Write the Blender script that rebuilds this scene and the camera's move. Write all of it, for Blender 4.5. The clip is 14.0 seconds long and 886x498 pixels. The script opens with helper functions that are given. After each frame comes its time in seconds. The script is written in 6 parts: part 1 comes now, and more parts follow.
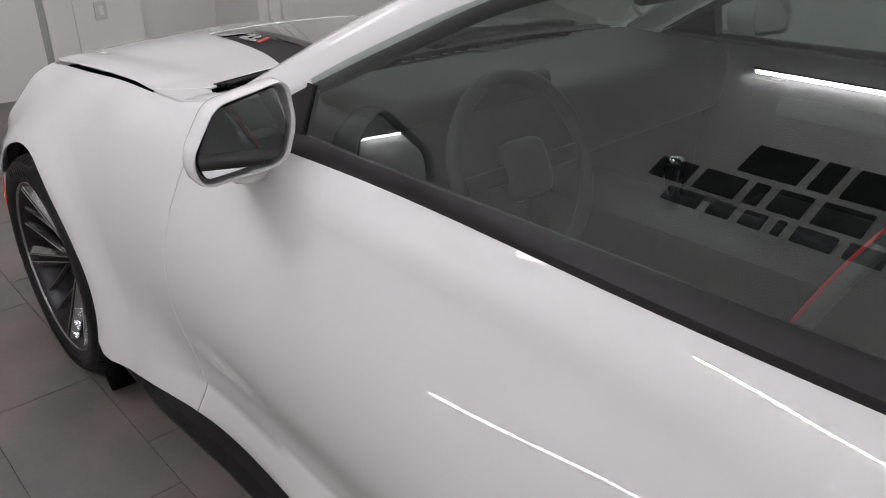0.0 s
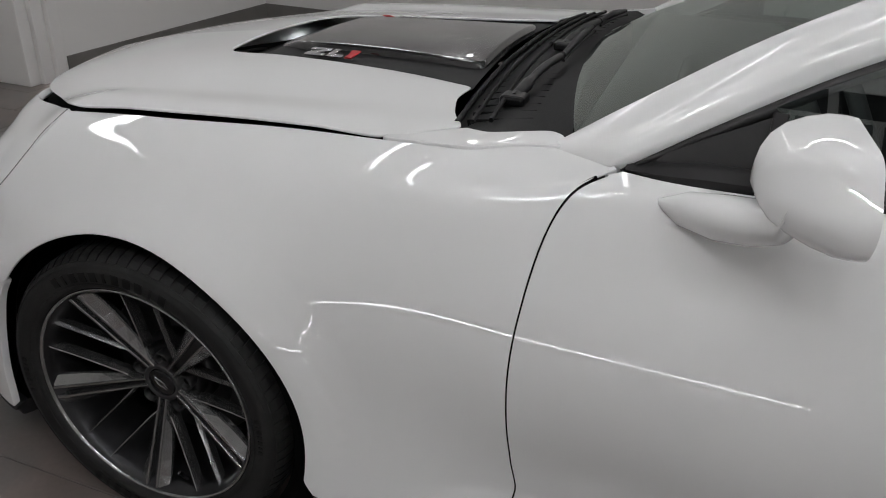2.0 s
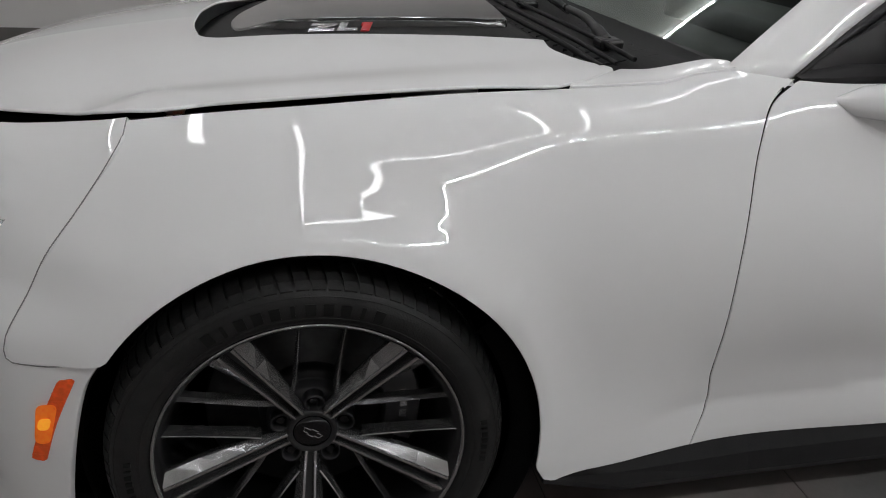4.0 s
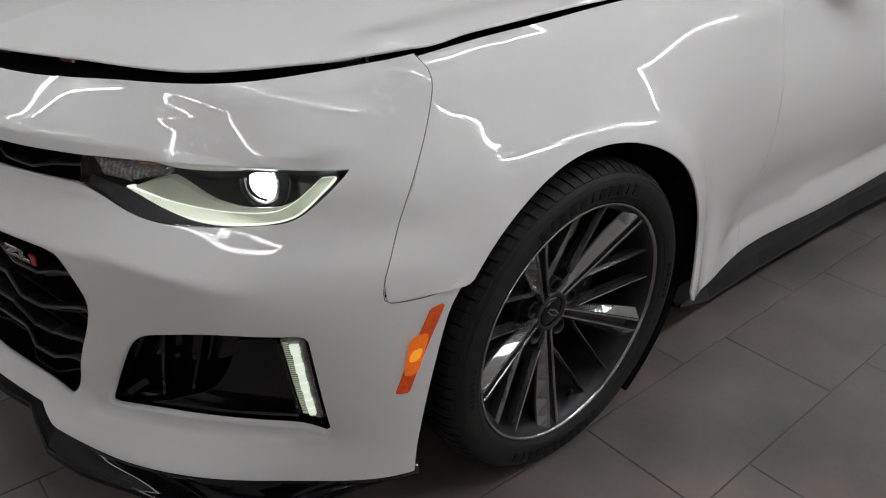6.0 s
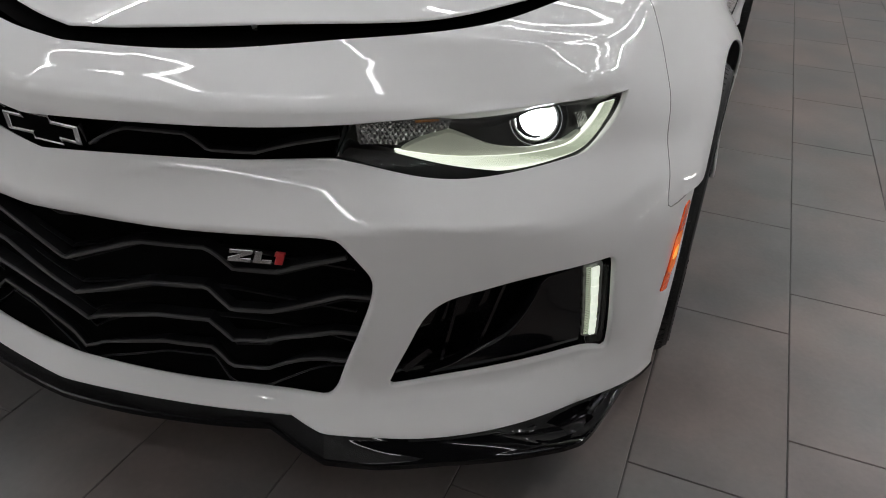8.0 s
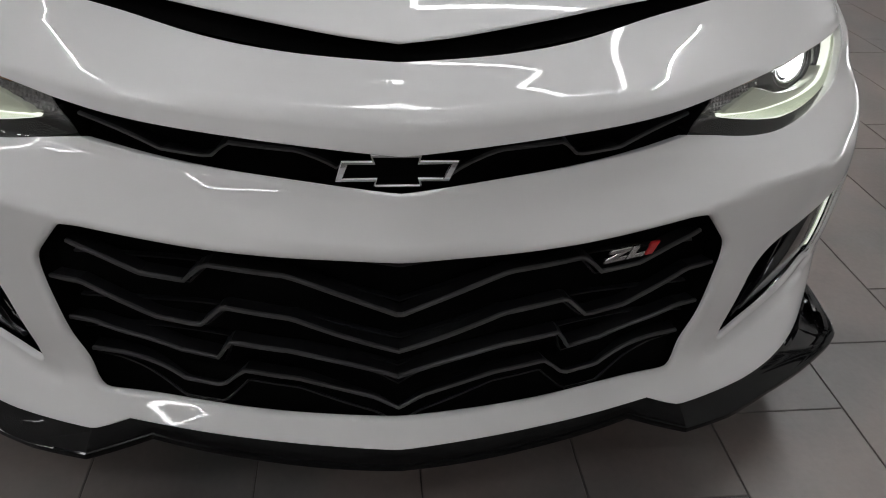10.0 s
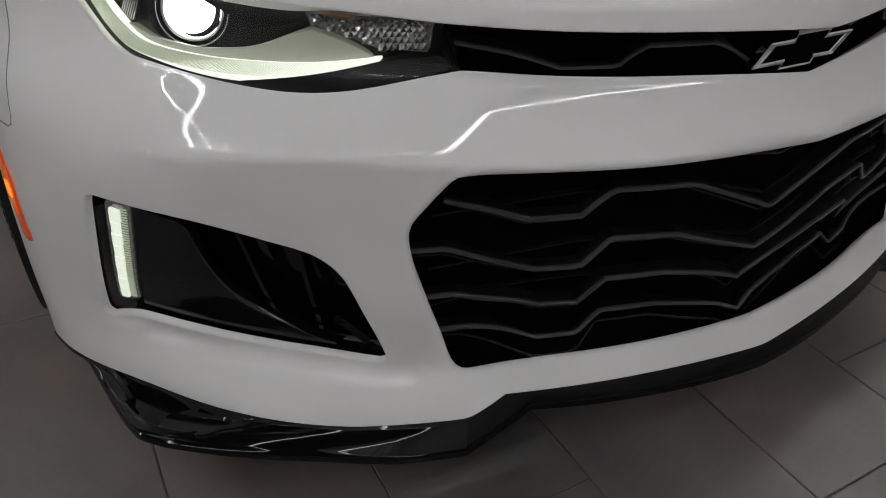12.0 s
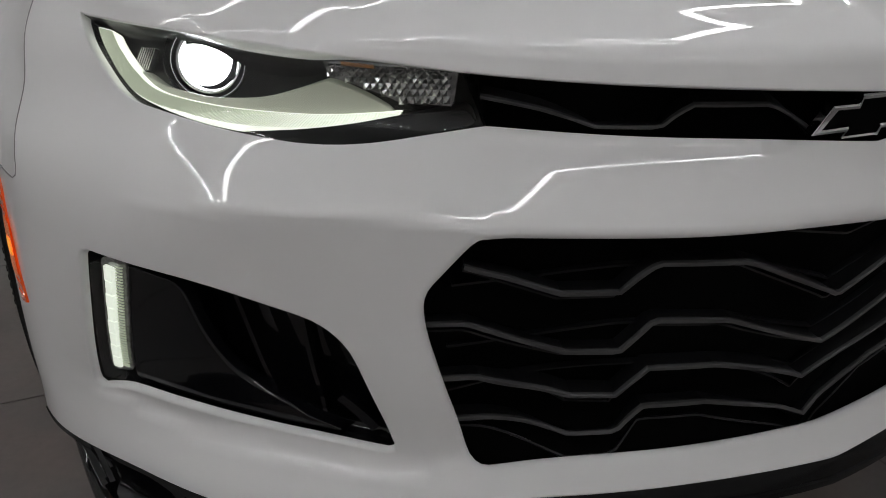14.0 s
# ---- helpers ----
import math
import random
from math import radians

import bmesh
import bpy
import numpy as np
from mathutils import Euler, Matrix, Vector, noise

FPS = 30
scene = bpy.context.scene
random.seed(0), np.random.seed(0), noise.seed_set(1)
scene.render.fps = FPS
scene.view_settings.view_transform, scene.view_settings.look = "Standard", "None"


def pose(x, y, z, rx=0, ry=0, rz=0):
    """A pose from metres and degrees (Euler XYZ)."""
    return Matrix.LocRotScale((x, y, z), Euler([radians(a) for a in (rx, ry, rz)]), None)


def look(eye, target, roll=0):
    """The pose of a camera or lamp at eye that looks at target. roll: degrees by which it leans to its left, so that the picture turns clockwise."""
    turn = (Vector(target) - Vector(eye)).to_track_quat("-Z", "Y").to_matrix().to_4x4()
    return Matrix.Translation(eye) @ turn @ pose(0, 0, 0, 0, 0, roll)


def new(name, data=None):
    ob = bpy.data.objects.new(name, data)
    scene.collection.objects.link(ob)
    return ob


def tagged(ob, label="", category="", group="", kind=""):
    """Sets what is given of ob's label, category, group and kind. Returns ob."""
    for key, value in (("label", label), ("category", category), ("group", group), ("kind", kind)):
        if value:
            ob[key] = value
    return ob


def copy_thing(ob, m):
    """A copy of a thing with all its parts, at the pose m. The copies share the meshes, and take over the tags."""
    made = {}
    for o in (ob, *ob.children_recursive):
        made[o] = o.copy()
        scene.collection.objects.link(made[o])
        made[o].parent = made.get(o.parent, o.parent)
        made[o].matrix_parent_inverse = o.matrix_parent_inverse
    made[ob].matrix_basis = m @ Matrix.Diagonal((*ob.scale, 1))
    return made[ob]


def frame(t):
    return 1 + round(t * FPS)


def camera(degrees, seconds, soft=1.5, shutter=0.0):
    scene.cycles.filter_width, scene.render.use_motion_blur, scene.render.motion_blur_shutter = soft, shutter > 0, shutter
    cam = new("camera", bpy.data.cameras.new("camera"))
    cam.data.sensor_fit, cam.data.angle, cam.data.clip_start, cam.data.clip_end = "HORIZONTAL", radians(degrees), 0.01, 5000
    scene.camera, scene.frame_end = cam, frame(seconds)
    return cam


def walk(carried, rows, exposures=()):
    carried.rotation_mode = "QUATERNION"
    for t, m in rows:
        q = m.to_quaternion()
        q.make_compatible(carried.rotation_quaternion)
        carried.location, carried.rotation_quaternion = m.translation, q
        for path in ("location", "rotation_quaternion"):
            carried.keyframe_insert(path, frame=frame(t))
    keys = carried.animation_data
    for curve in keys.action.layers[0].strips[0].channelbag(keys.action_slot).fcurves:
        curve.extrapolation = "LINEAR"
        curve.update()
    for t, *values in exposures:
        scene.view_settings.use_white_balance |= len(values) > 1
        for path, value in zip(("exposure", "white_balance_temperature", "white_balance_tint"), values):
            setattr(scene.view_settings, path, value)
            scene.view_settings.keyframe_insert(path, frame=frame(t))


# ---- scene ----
cam = camera(61.5, 14.0, soft=1.0)
PATH = [
    (0, (2.199, -1.451, 1.372), (0.902, -0.215, 0.483), 0.56),
    (0.5, (1.951, -1.59, 1.389), (0.766, -0.259, 0.48), 0.06),
    (1, (1.667, -1.649, 1.353), (0.636, -0.202, 0.434), 0.21),
    (1.5, (1.355, -1.719, 1.346), (0.526, -0.157, 0.411), 0.84),
    (2, (0.979, -1.901, 1.357), (0.401, -0.224, 0.434), 2.60),
    (4.5, (-0.263, -1.95, 1.194), (0.371, -0.259, 0.336), 2.77),
    (5, (-0.544, -1.892, 1.217), (0.309, -0.313, 0.333), 2.71),
    (5.5, (-0.831, -1.846, 1.214), (0.209, -0.4, 0.305), 2.74),
    (6, (-1.034, -1.684, 1.168), (0.147, -0.383, 0.214), 2.99),
    (6.5, (-1.206, -1.527, 1.156), (0.099, -0.366, 0.181), 2.93),
    (7, (-1.407, -1.359, 1.147), (0.017, -0.369, 0.15), 2.97),
    (7.5, (-1.535, -1.18, 1.109), (-0.012, -0.371, 0.097), 2.94),
    (8, (-1.628, -0.964, 1.108), (-0.024, -0.347, 0.085), 2.79),
    (8.5, (-1.728, -0.7, 1.129), (-0.071, -0.29, 0.087), 2.95),
    (11, (-1.636, 0.464, 1.08), (-0.097, -0.105, -0.062), 3.06),
    (11.5, (-1.535, 0.656, 1.046), (-0.057, -0.064, -0.092), 2.98),
    (12, (-1.442, 0.863, 0.96), (-0.014, 0.031, -0.166), 2.73),
    (12.5, (-1.358, 0.96, 0.898), (0.038, 0.045, -0.204), 2.96),
    (13, (-1.290, 0.966, 0.983), (0.077, 0.018, -0.127), 2.86),
    (13.5, (-1.318, 0.893, 0.988), (0.132, -0.023, -0.040), 3.06),
    (14, (-1.411, 0.806, 0.867), (0.218, 0.028, 0.006), 2.4),
]
walk(cam, [(t, look(eye, target, roll)) for t, eye, target, roll in PATH],
     [(0, -0.44, 6550, 16), (1.0, -0.54, 6550, 13), (1.5, -0.56, 6550, 11), (2.0, -0.8, 6500, 10), (4.5, -0.74, 6500, 10), (6.0, -0.6, 6500, 10), (8.5, -0.5, 6500, 10), (11, -0.5, 6500, 10), (14, -0.56, 6500, 10)])

# world: a closed room, so only a dim neutral surround
world = bpy.data.worlds.new("world")
scene.world = world
world.use_nodes = True
world.node_tree.nodes["Background"].inputs[0].default_value = (0.5, 0.5, 0.5, 1)
world.node_tree.nodes["Background"].inputs[1].default_value = 0.02
scene.view_settings.exposure = 0.0


# ---- materials ----
def mat(name, base, rough=0.5, metal=0.0, coat=0.0, vary=0.06, scale=8.0, bump=0.0, bump_scale=200.0, emit=None, power=0.0, spec=0.5, coat_rough=0.03):
    m = bpy.data.materials.new(name)
    m.use_nodes = True
    nt = m.node_tree
    b = nt.nodes["Principled BSDF"]
    b.inputs["Roughness"].default_value = rough
    b.inputs["Metallic"].default_value = metal
    b.inputs["Coat Weight"].default_value = coat
    b.inputs["Coat Roughness"].default_value = coat_rough
    b.inputs["Specular IOR Level"].default_value = spec
    b.inputs["Base Color"].default_value = (*base, 1)
    tc = nt.nodes.new("ShaderNodeTexCoord")
    if vary:
        n = nt.nodes.new("ShaderNodeTexNoise")
        n.inputs["Scale"].default_value = scale
        n.inputs["Detail"].default_value = 6
        nt.links.new(tc.outputs["Object"], n.inputs["Vector"])
        r = nt.nodes.new("ShaderNodeMapRange")
        r.inputs["From Min"].default_value, r.inputs["From Max"].default_value = 0.3, 0.7
        r.inputs["To Min"].default_value, r.inputs["To Max"].default_value = 1 - vary, 1 + vary
        nt.links.new(n.outputs["Fac"], r.inputs["Value"])
        mx = nt.nodes.new("ShaderNodeVectorMath")
        mx.operation = "SCALE"
        mx.inputs[0].default_value = base
        nt.links.new(r.outputs["Result"], mx.inputs["Scale"])
        nt.links.new(mx.outputs["Vector"], b.inputs["Base Color"])
    if bump:
        n2 = nt.nodes.new("ShaderNodeTexNoise")
        n2.inputs["Scale"].default_value = bump_scale
        n2.inputs["Detail"].default_value = 4
        nt.links.new(tc.outputs["Object"], n2.inputs["Vector"])
        bp = nt.nodes.new("ShaderNodeBump")
        bp.inputs["Strength"].default_value = bump
        bp.inputs["Distance"].default_value = 0.002
        nt.links.new(n2.outputs["Fac"], bp.inputs["Height"])
        nt.links.new(bp.outputs["Normal"], b.inputs["Normal"])
    if emit:
        b.inputs["Emission Color"].default_value = (*emit, 1)
        b.inputs["Emission Strength"].default_value = power
    return m


def glass_mat(name, tint, face_on=0.05, sheen=(1, 1, 1)):
    """A thin clear sheet: face_on is the share mirrored straight on, which grows towards grazing sight."""
    m = bpy.data.materials.new(name)
    m.use_nodes = True
    nt = m.node_tree
    nt.nodes.remove(nt.nodes["Principled BSDF"])
    t = nt.nodes.new("ShaderNodeBsdfTransparent")
    t.inputs["Color"].default_value = (*tint, 1)
    g = nt.nodes.new("ShaderNodeBsdfGlossy")
    g.inputs["Roughness"].default_value = 0.0
    g.inputs["Color"].default_value = (*sheen, 1)
    lw = nt.nodes.new("ShaderNodeLayerWeight")
    lw.inputs["Blend"].default_value = 0.5
    p = nt.nodes.new("ShaderNodeMath")
    p.operation = "POWER"
    p.inputs[1].default_value = 4.0
    nt.links.new(lw.outputs["Facing"], p.inputs[0])
    q = nt.nodes.new("ShaderNodeMath")
    q.operation = "MULTIPLY_ADD"
    q.inputs[1].default_value, q.inputs[2].default_value = 1 - face_on, face_on
    nt.links.new(p.outputs[0], q.inputs[0])
    mx = nt.nodes.new("ShaderNodeMixShader")
    nt.links.new(q.outputs[0], mx.inputs["Fac"])
    nt.links.new(t.outputs["BSDF"], mx.inputs[1])
    nt.links.new(g.outputs["BSDF"], mx.inputs[2])
    nt.links.new(mx.outputs["Shader"], nt.nodes["Material Output"].inputs["Surface"])
    return m


WHITE = mat("white_paint", (0.80, 0.80, 0.80), 0.7, coat=1.0, vary=0.012, scale=3.0, coat_rough=0.006, spec=0.0)
GLOSS_BLACK = mat("gloss_black", (0.004, 0.004, 0.005), 0.08, spec=0.4, vary=0.2, scale=20)
SATIN_BLACK = mat("satin_black", (0.007, 0.007, 0.008), 0.34, spec=0.35, vary=0.2, scale=30, bump=0.1)
SCUTTLE = mat("scuttle_plastic", (0.007, 0.007, 0.0075), 0.6, spec=0.2, vary=0.2, scale=30, bump=0.15, bump_scale=500)
TRIM = mat("black_trim", (0.014, 0.013, 0.014), 0.5, spec=0.35, vary=0.2, scale=30, bump=0.15, bump_scale=600)
# near-black, hardly any sheen: shade inside cavities and arches is put into the colour
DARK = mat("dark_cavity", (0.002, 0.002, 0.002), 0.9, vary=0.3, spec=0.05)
RUBBER = mat("rubber", (0.012, 0.012, 0.012), 0.6, spec=0.3, vary=0.25, scale=25, bump=0.3, bump_scale=300)
LETTER = mat("sidewall_print", (0.004, 0.004, 0.004), 0.5, vary=0.2, spec=0.2)
RIM = mat("gunmetal", (0.34, 0.34, 0.343), 0.2, metal=0.9, coat=0.4, vary=0.08, scale=30)
POCKET = mat("wheel_pocket_black", (0.012, 0.012, 0.013), 0.45, vary=0.2, scale=40)
BARREL = mat("rim_barrel", (0.035, 0.035, 0.037), 0.4, metal=0.8, vary=0.15, scale=30)
STEEL = mat("brake_steel", (0.05, 0.05, 0.051), 0.5, metal=0.9, vary=0.2, scale=40)
CALIPER = mat("caliper", (0.03, 0.03, 0.032), 0.4, coat=0.4)
CHROME = mat("chrome", (0.78, 0.78, 0.8), 0.07, metal=1.0, vary=0.03)
BADGE = mat("badge_silver", (0.62, 0.62, 0.63), 0.22, metal=0.9, vary=0.03)
RED = mat("badge_red", (0.55, 0.025, 0.03), 0.3, coat=0.5)
AMBER = mat("amber_lens", (0.62, 0.065, 0.008), 0.2, coat=1.0, vary=0.25, scale=90, emit=(1.0, 0.13, 0.008), power=0.16)
AMBER_DIM = mat("amber_glint", (0.30, 0.12, 0.03), 0.2, vary=0.4, scale=200)
AMBER_WARM = mat("amber_glow", (0.8, 0.15, 0.01), 0.25, coat=1.0, vary=0.3, scale=120, emit=(1.0, 0.20, 0.01), power=0.42)
AMBER_HOT = mat("amber_bulb", (0.9, 0.3, 0.02), 0.3, vary=0.3, scale=300, emit=(1.0, 0.36, 0.02), power=0.9)
# paler than the bars behind: light caught on their edges, put into colour
BAR_GLEAM = mat("grille_bar", (0.06, 0.06, 0.062), 0.4, vary=0.15, scale=40)
LED = mat("led_white", (0.6, 0.63, 0.58), 0.4, emit=(0.96, 1.0, 0.86), power=1.6)
LED_CELL = mat("led_cell", (0.5, 0.53, 0.48), 0.3, coat=0.5, vary=0.5, scale=240, emit=(0.93, 1.0, 0.86), power=1.15)
LED_SOFT = mat("led_guide", (0.36, 0.37, 0.31), 0.3, coat=0.5, emit=(0.88, 0.95, 0.74), power=0.11)
LED_RIB = mat("led_rib", (0.30, 0.32, 0.26), 0.3, emit=(0.85, 0.95, 0.70), power=0.35)
JOINT = mat("panel_joint", (0.22, 0.22, 0.22), 0.7, vary=0.1)
BULB = mat("projector_light", (1, 1, 1), 0.2, emit=(0.95, 0.98, 1.0), power=14.0)
CRYSTAL = mat("crystal_lens", (0.30, 0.30, 0.30), 0.12, metal=0.7, vary=0.5, scale=160)
LAMP_BLACK = mat("lamp_bezel", (0.004, 0.004, 0.0045), 0.3, vary=0.2, spec=0.25)
SILVER = mat("mirror_silver", (0.82, 0.83, 0.84), 0.0, metal=1.0, vary=0)
LENS = glass_mat("clear_lens", (0.97, 0.98, 0.97), 0.03)
GLASS = glass_mat("tinted_glass", (0.52, 0.60, 0.58), 0.14, (0.95, 1, 0.99))
SCREEN = glass_mat("windscreen_glass", (0.70, 0.77, 0.73), 0.14, (0.90, 0.97, 0.93))
CARBON = mat("hood_insert_gloss", (0.02, 0.02, 0.021), 0.16, coat=1.0, vary=0.3, scale=60)
WALL = mat("wall_paint", (0.80, 0.785, 0.77), 0.75, vary=0.02, scale=1.5, bump=0.08, bump_scale=150)
BASE = mat("baseboard_grey", (0.17, 0.16, 0.15), 0.5, vary=0.12, scale=5)
CEIL = mat("ceiling_dark", (0.06, 0.06, 0.062), 0.8, vary=0.05, scale=2)
SIGN = mat("sign_black", (0.006, 0.006, 0.006), 0.4, vary=0.1)
TUBE = mat("led_tube", (1, 1, 1), 0.4, emit=(0.985, 0.99, 1.0), power=26.0)
FILL_ROW = mat("fill_row_led", (1, 1, 1), 0.4, emit=(0.985, 0.99, 1.0), power=60.0)
WALL_COVE = mat("wall_row_led", (1, 1, 1), 0.4, emit=(0.985, 0.99, 1.0), power=150.0)
DOOR_LINE_LED = mat("door_line_led", (1, 1, 1), 0.4, emit=(0.985, 0.99, 1.0), power=33.0)
PLATE = mat("switch_plate", (0.62, 0.62, 0.60), 0.4, vary=0.02)
DOOR_GREY = mat("painted_frame", (0.42, 0.44, 0.42), 0.5, vary=0.05, scale=6)
GROUT = mat("grout", (0.085, 0.078, 0.074), 0.85, vary=0.15, scale=12)
LEATHER = mat("black_leather", (0.02, 0.02, 0.02), 0.5, vary=0.2, scale=20, bump=0.2)
SEAT_TRIM = mat("grey_seat_suede", (0.07, 0.07, 0.072), 0.7, vary=0.15, scale=30)


def tile_material():
    m = mat("floor_tile", (0.236, 0.217, 0.208), 0.36, vary=0.0)
    nt = m.node_tree
    b = nt.nodes["Principled BSDF"]
    info = nt.nodes.new("ShaderNodeObjectInfo")
    geo = nt.nodes.new("ShaderNodeNewGeometry")
    add = nt.nodes.new("ShaderNodeMath")
    nt.links.new(info.outputs["Random"], add.inputs[0])
    nt.links.new(geo.outputs["Random Per Island"], add.inputs[1])
    frac = nt.nodes.new("ShaderNodeMath")
    frac.operation = "FRACT"
    nt.links.new(add.outputs[0], frac.inputs[0])
    n1 = nt.nodes.new("ShaderNodeTexNoise")
    n1.inputs["Scale"].default_value, n1.inputs["Detail"].default_value = 3.0, 8
    n2 = nt.nodes.new("ShaderNodeTexNoise")
    n2.inputs["Scale"].default_value, n2.inputs["Detail"].default_value = 70.0, 4
    nt.links.new(geo.outputs["Position"], n1.inputs["Vector"])
    nt.links.new(geo.outputs["Position"], n2.inputs["Vector"])
    s = None
    for src, k in ((frac.outputs[0], 0.10), (n1.outputs["Fac"], 0.95), (n2.outputs["Fac"], 0.16)):
        q = nt.nodes.new("ShaderNodeMath")
        q.operation = "MULTIPLY_ADD"
        nt.links.new(src, q.inputs[0])
        q.inputs[1].default_value = k
        if s is None:
            q.inputs[2].default_value = 0.20
        else:
            nt.links.new(s, q.inputs[2])
        s = q.outputs[0]
    n3 = nt.nodes.new("ShaderNodeTexNoise")
    n3.inputs["Scale"].default_value, n3.inputs["Detail"].default_value = 2.1, 5
    nt.links.new(geo.outputs["Position"], n3.inputs["Vector"])
    tint = nt.nodes.new("ShaderNodeValToRGB")
    for el, (at, col) in zip(tint.color_ramp.elements, ((0.38, (0.246, 0.200, 0.184, 1)), (0.62, (0.190, 0.186, 0.182, 1)))):
        el.position, el.color = at, col
    nt.links.new(n3.outputs["Fac"], tint.inputs["Fac"])
    v = nt.nodes.new("ShaderNodeVectorMath")
    v.operation = "SCALE"
    nt.links.new(tint.outputs["Color"], v.inputs[0])
    nt.links.new(s, v.inputs["Scale"])
    nt.links.new(v.outputs["Vector"], b.inputs["Base Color"])
    rr = nt.nodes.new("ShaderNodeMapRange")
    rr.inputs["To Min"].default_value, rr.inputs["To Max"].default_value = 0.30, 0.52
    nt.links.new(n1.outputs["Fac"], rr.inputs["Value"])
    nt.links.new(rr.outputs["Result"], b.inputs["Roughness"])
    bp = nt.nodes.new("ShaderNodeBump")
    bp.inputs["Strength"].default_value, bp.inputs["Distance"].default_value = 0.15, 0.002
    nt.links.new(n2.outputs["Fac"], bp.inputs["Height"])
    nt.links.new(bp.outputs["Normal"], b.inputs["Normal"])
    return m


TILE = tile_material()


# ---- mesh helpers ----
def empty(name, parent=None, label="", category="", group="", kind=""):
    ob = new(name)
    ob.parent = parent
    ob.empty_display_size = 0.1
    return tagged(ob, label, category, group, kind)


def joined(pieces):
    vs, fs = [], []
    for v, f in pieces:
        o = len(vs)
        vs += [tuple(q) for q in v]
        fs += [tuple(i + o for i in g) for g in f]
    return vs, fs


def mesh_object(name, verts, faces, material, parent=None, label="", normals=None, smooth=True, flip_y=False):
    verts = np.asarray(verts, float).copy()
    faces = [list(f) for f in faces]
    if flip_y:
        verts[:, 1] *= -1
        faces = [f[::-1] for f in faces]
        if normals is not None:
            normals = np.asarray(normals) * (1, -1, 1)
    me = bpy.data.meshes.new(name)
    me.from_pydata([tuple(v) for v in verts], [], faces)
    me.materials.append(material)
    me.update()
    if smooth:
        for p in me.polygons:
            p.use_smooth = True
        if normals is not None:
            me.normals_split_custom_set_from_vertices([tuple(n) for n in normals])
    ob = new(name, me)
    ob.parent = parent
    return tagged(ob, label)


def part(name, bm, material, parent=None, label="", smooth=False, angle=35):
    me = bpy.data.meshes.new(name)
    bmesh.ops.recalc_face_normals(bm, faces=bm.faces)
    for f in bm.faces:
        f.smooth = smooth
    if smooth:
        for e in bm.edges:
            e.smooth = not (len(e.link_faces) == 2 and e.calc_face_angle(0) > radians(angle))
    bm.to_mesh(me)
    bm.free()
    me.materials.append(material)
    ob = new(name, me)
    ob.parent = parent
    return tagged(ob, label)


def box_bm(size, at=(0, 0, 0), bevel=0.0, rot=None, bm=None, seg=2):
    own = bmesh.new()
    bmesh.ops.create_cube(own, size=1, matrix=Matrix.Diagonal((*size, 1)))
    if bevel:
        bmesh.ops.bevel(own, geom=own.edges[:], offset=bevel, segments=seg, affect="EDGES", profile=0.5)
    m = Matrix.Translation(at) @ (rot.to_4x4() if rot else Matrix())
    bmesh.ops.transform(own, matrix=m, verts=own.verts)
    if bm is None:
        return own
    me = bpy.data.meshes.new("tmp")
    own.to_mesh(me)
    own.free()
    bm.from_mesh(me)
    bpy.data.meshes.remove(me)
    return bm


def grid_faces(n, m, close=False):
    f = []
    for i in range(n - 1):
        for j in range(m if close else m - 1):
            k = (j + 1) % m
            f.append((i * m + j, i * m + k, (i + 1) * m + k, (i + 1) * m + j))
    return f


def lathe(profile, n=96, axis=(0, 0, 0), a0=0.0, a1=2 * math.pi):
    """Turns (radius, along) points round the y axis."""
    full = abs(a1 - a0 - 2 * math.pi) < 1e-6
    k = n if full else n + 1
    verts = []
    for r, y in profile:
        for i in range(k):
            a = a0 + (a1 - a0) * i / n
            verts.append((axis[0] + r * math.cos(a), axis[1] + y, axis[2] + r * math.sin(a)))
    return verts, grid_faces(len(profile), k, full)


def crom(pts, n=10, closed=False):
    """A smooth curve through points."""
    c = np.asarray(pts, float)
    q = np.vstack([c[-1:], c, c[:2]]) if closed else np.vstack([2 * c[0] - c[1], c, 2 * c[-1] - c[-2]])
    out = []
    for i in range(len(q) - 3):
        a, b, d, e = q[i:i + 4]
        for k in range(n):
            u = k / n
            out.append(0.5 * (2 * b + (d - a) * u + (2 * a - 5 * b + 4 * d - e) * u * u + (3 * b - a - 3 * d + e) * u ** 3))
    if not closed:
        out.append(c[-1])
    return np.array(out)


def resample(p, step, closed=True):
    p = np.asarray(p, float)
    q = np.vstack([p, p[:1]]) if closed else p
    d = np.r_[0, np.cumsum(np.linalg.norm(np.diff(q, axis=0), axis=1))]
    n = max(3, int(round(d[-1] / step)))
    s = np.linspace(0, d[-1], n + 1)
    r = np.stack([np.interp(s, d, q[:, i]) for i in range(q.shape[1])], 1)
    return r[:-1] if closed else r


def rounded(pts, radius, n=5):
    """A closed polygon (x, y[, own radius]) with its corners rounded."""
    out = []
    m = len(pts)
    for i in range(m):
        p = np.array(pts[i][:2], float)
        r = pts[i][2] if len(pts[i]) > 2 else radius
        a, b = np.array(pts[i - 1][:2], float) - p, np.array(pts[(i + 1) % m][:2], float) - p
        la, lb = np.linalg.norm(a), np.linalg.norm(b)
        k = min(r, la * 0.48, lb * 0.48)
        if k < 1e-5:
            out.append(p)
            continue
        s, e = p + a / la * k, p + b / lb * k
        for j in range(n + 1):
            u = j / n
            out.append((1 - u) ** 2 * s + 2 * u * (1 - u) * p + u * u * e)
    return np.array(out)


def signed_area(p):
    return 0.5 * np.sum(p[:, 0] * np.roll(p[:, 1], -1) - np.roll(p[:, 0], -1) * p[:, 1])


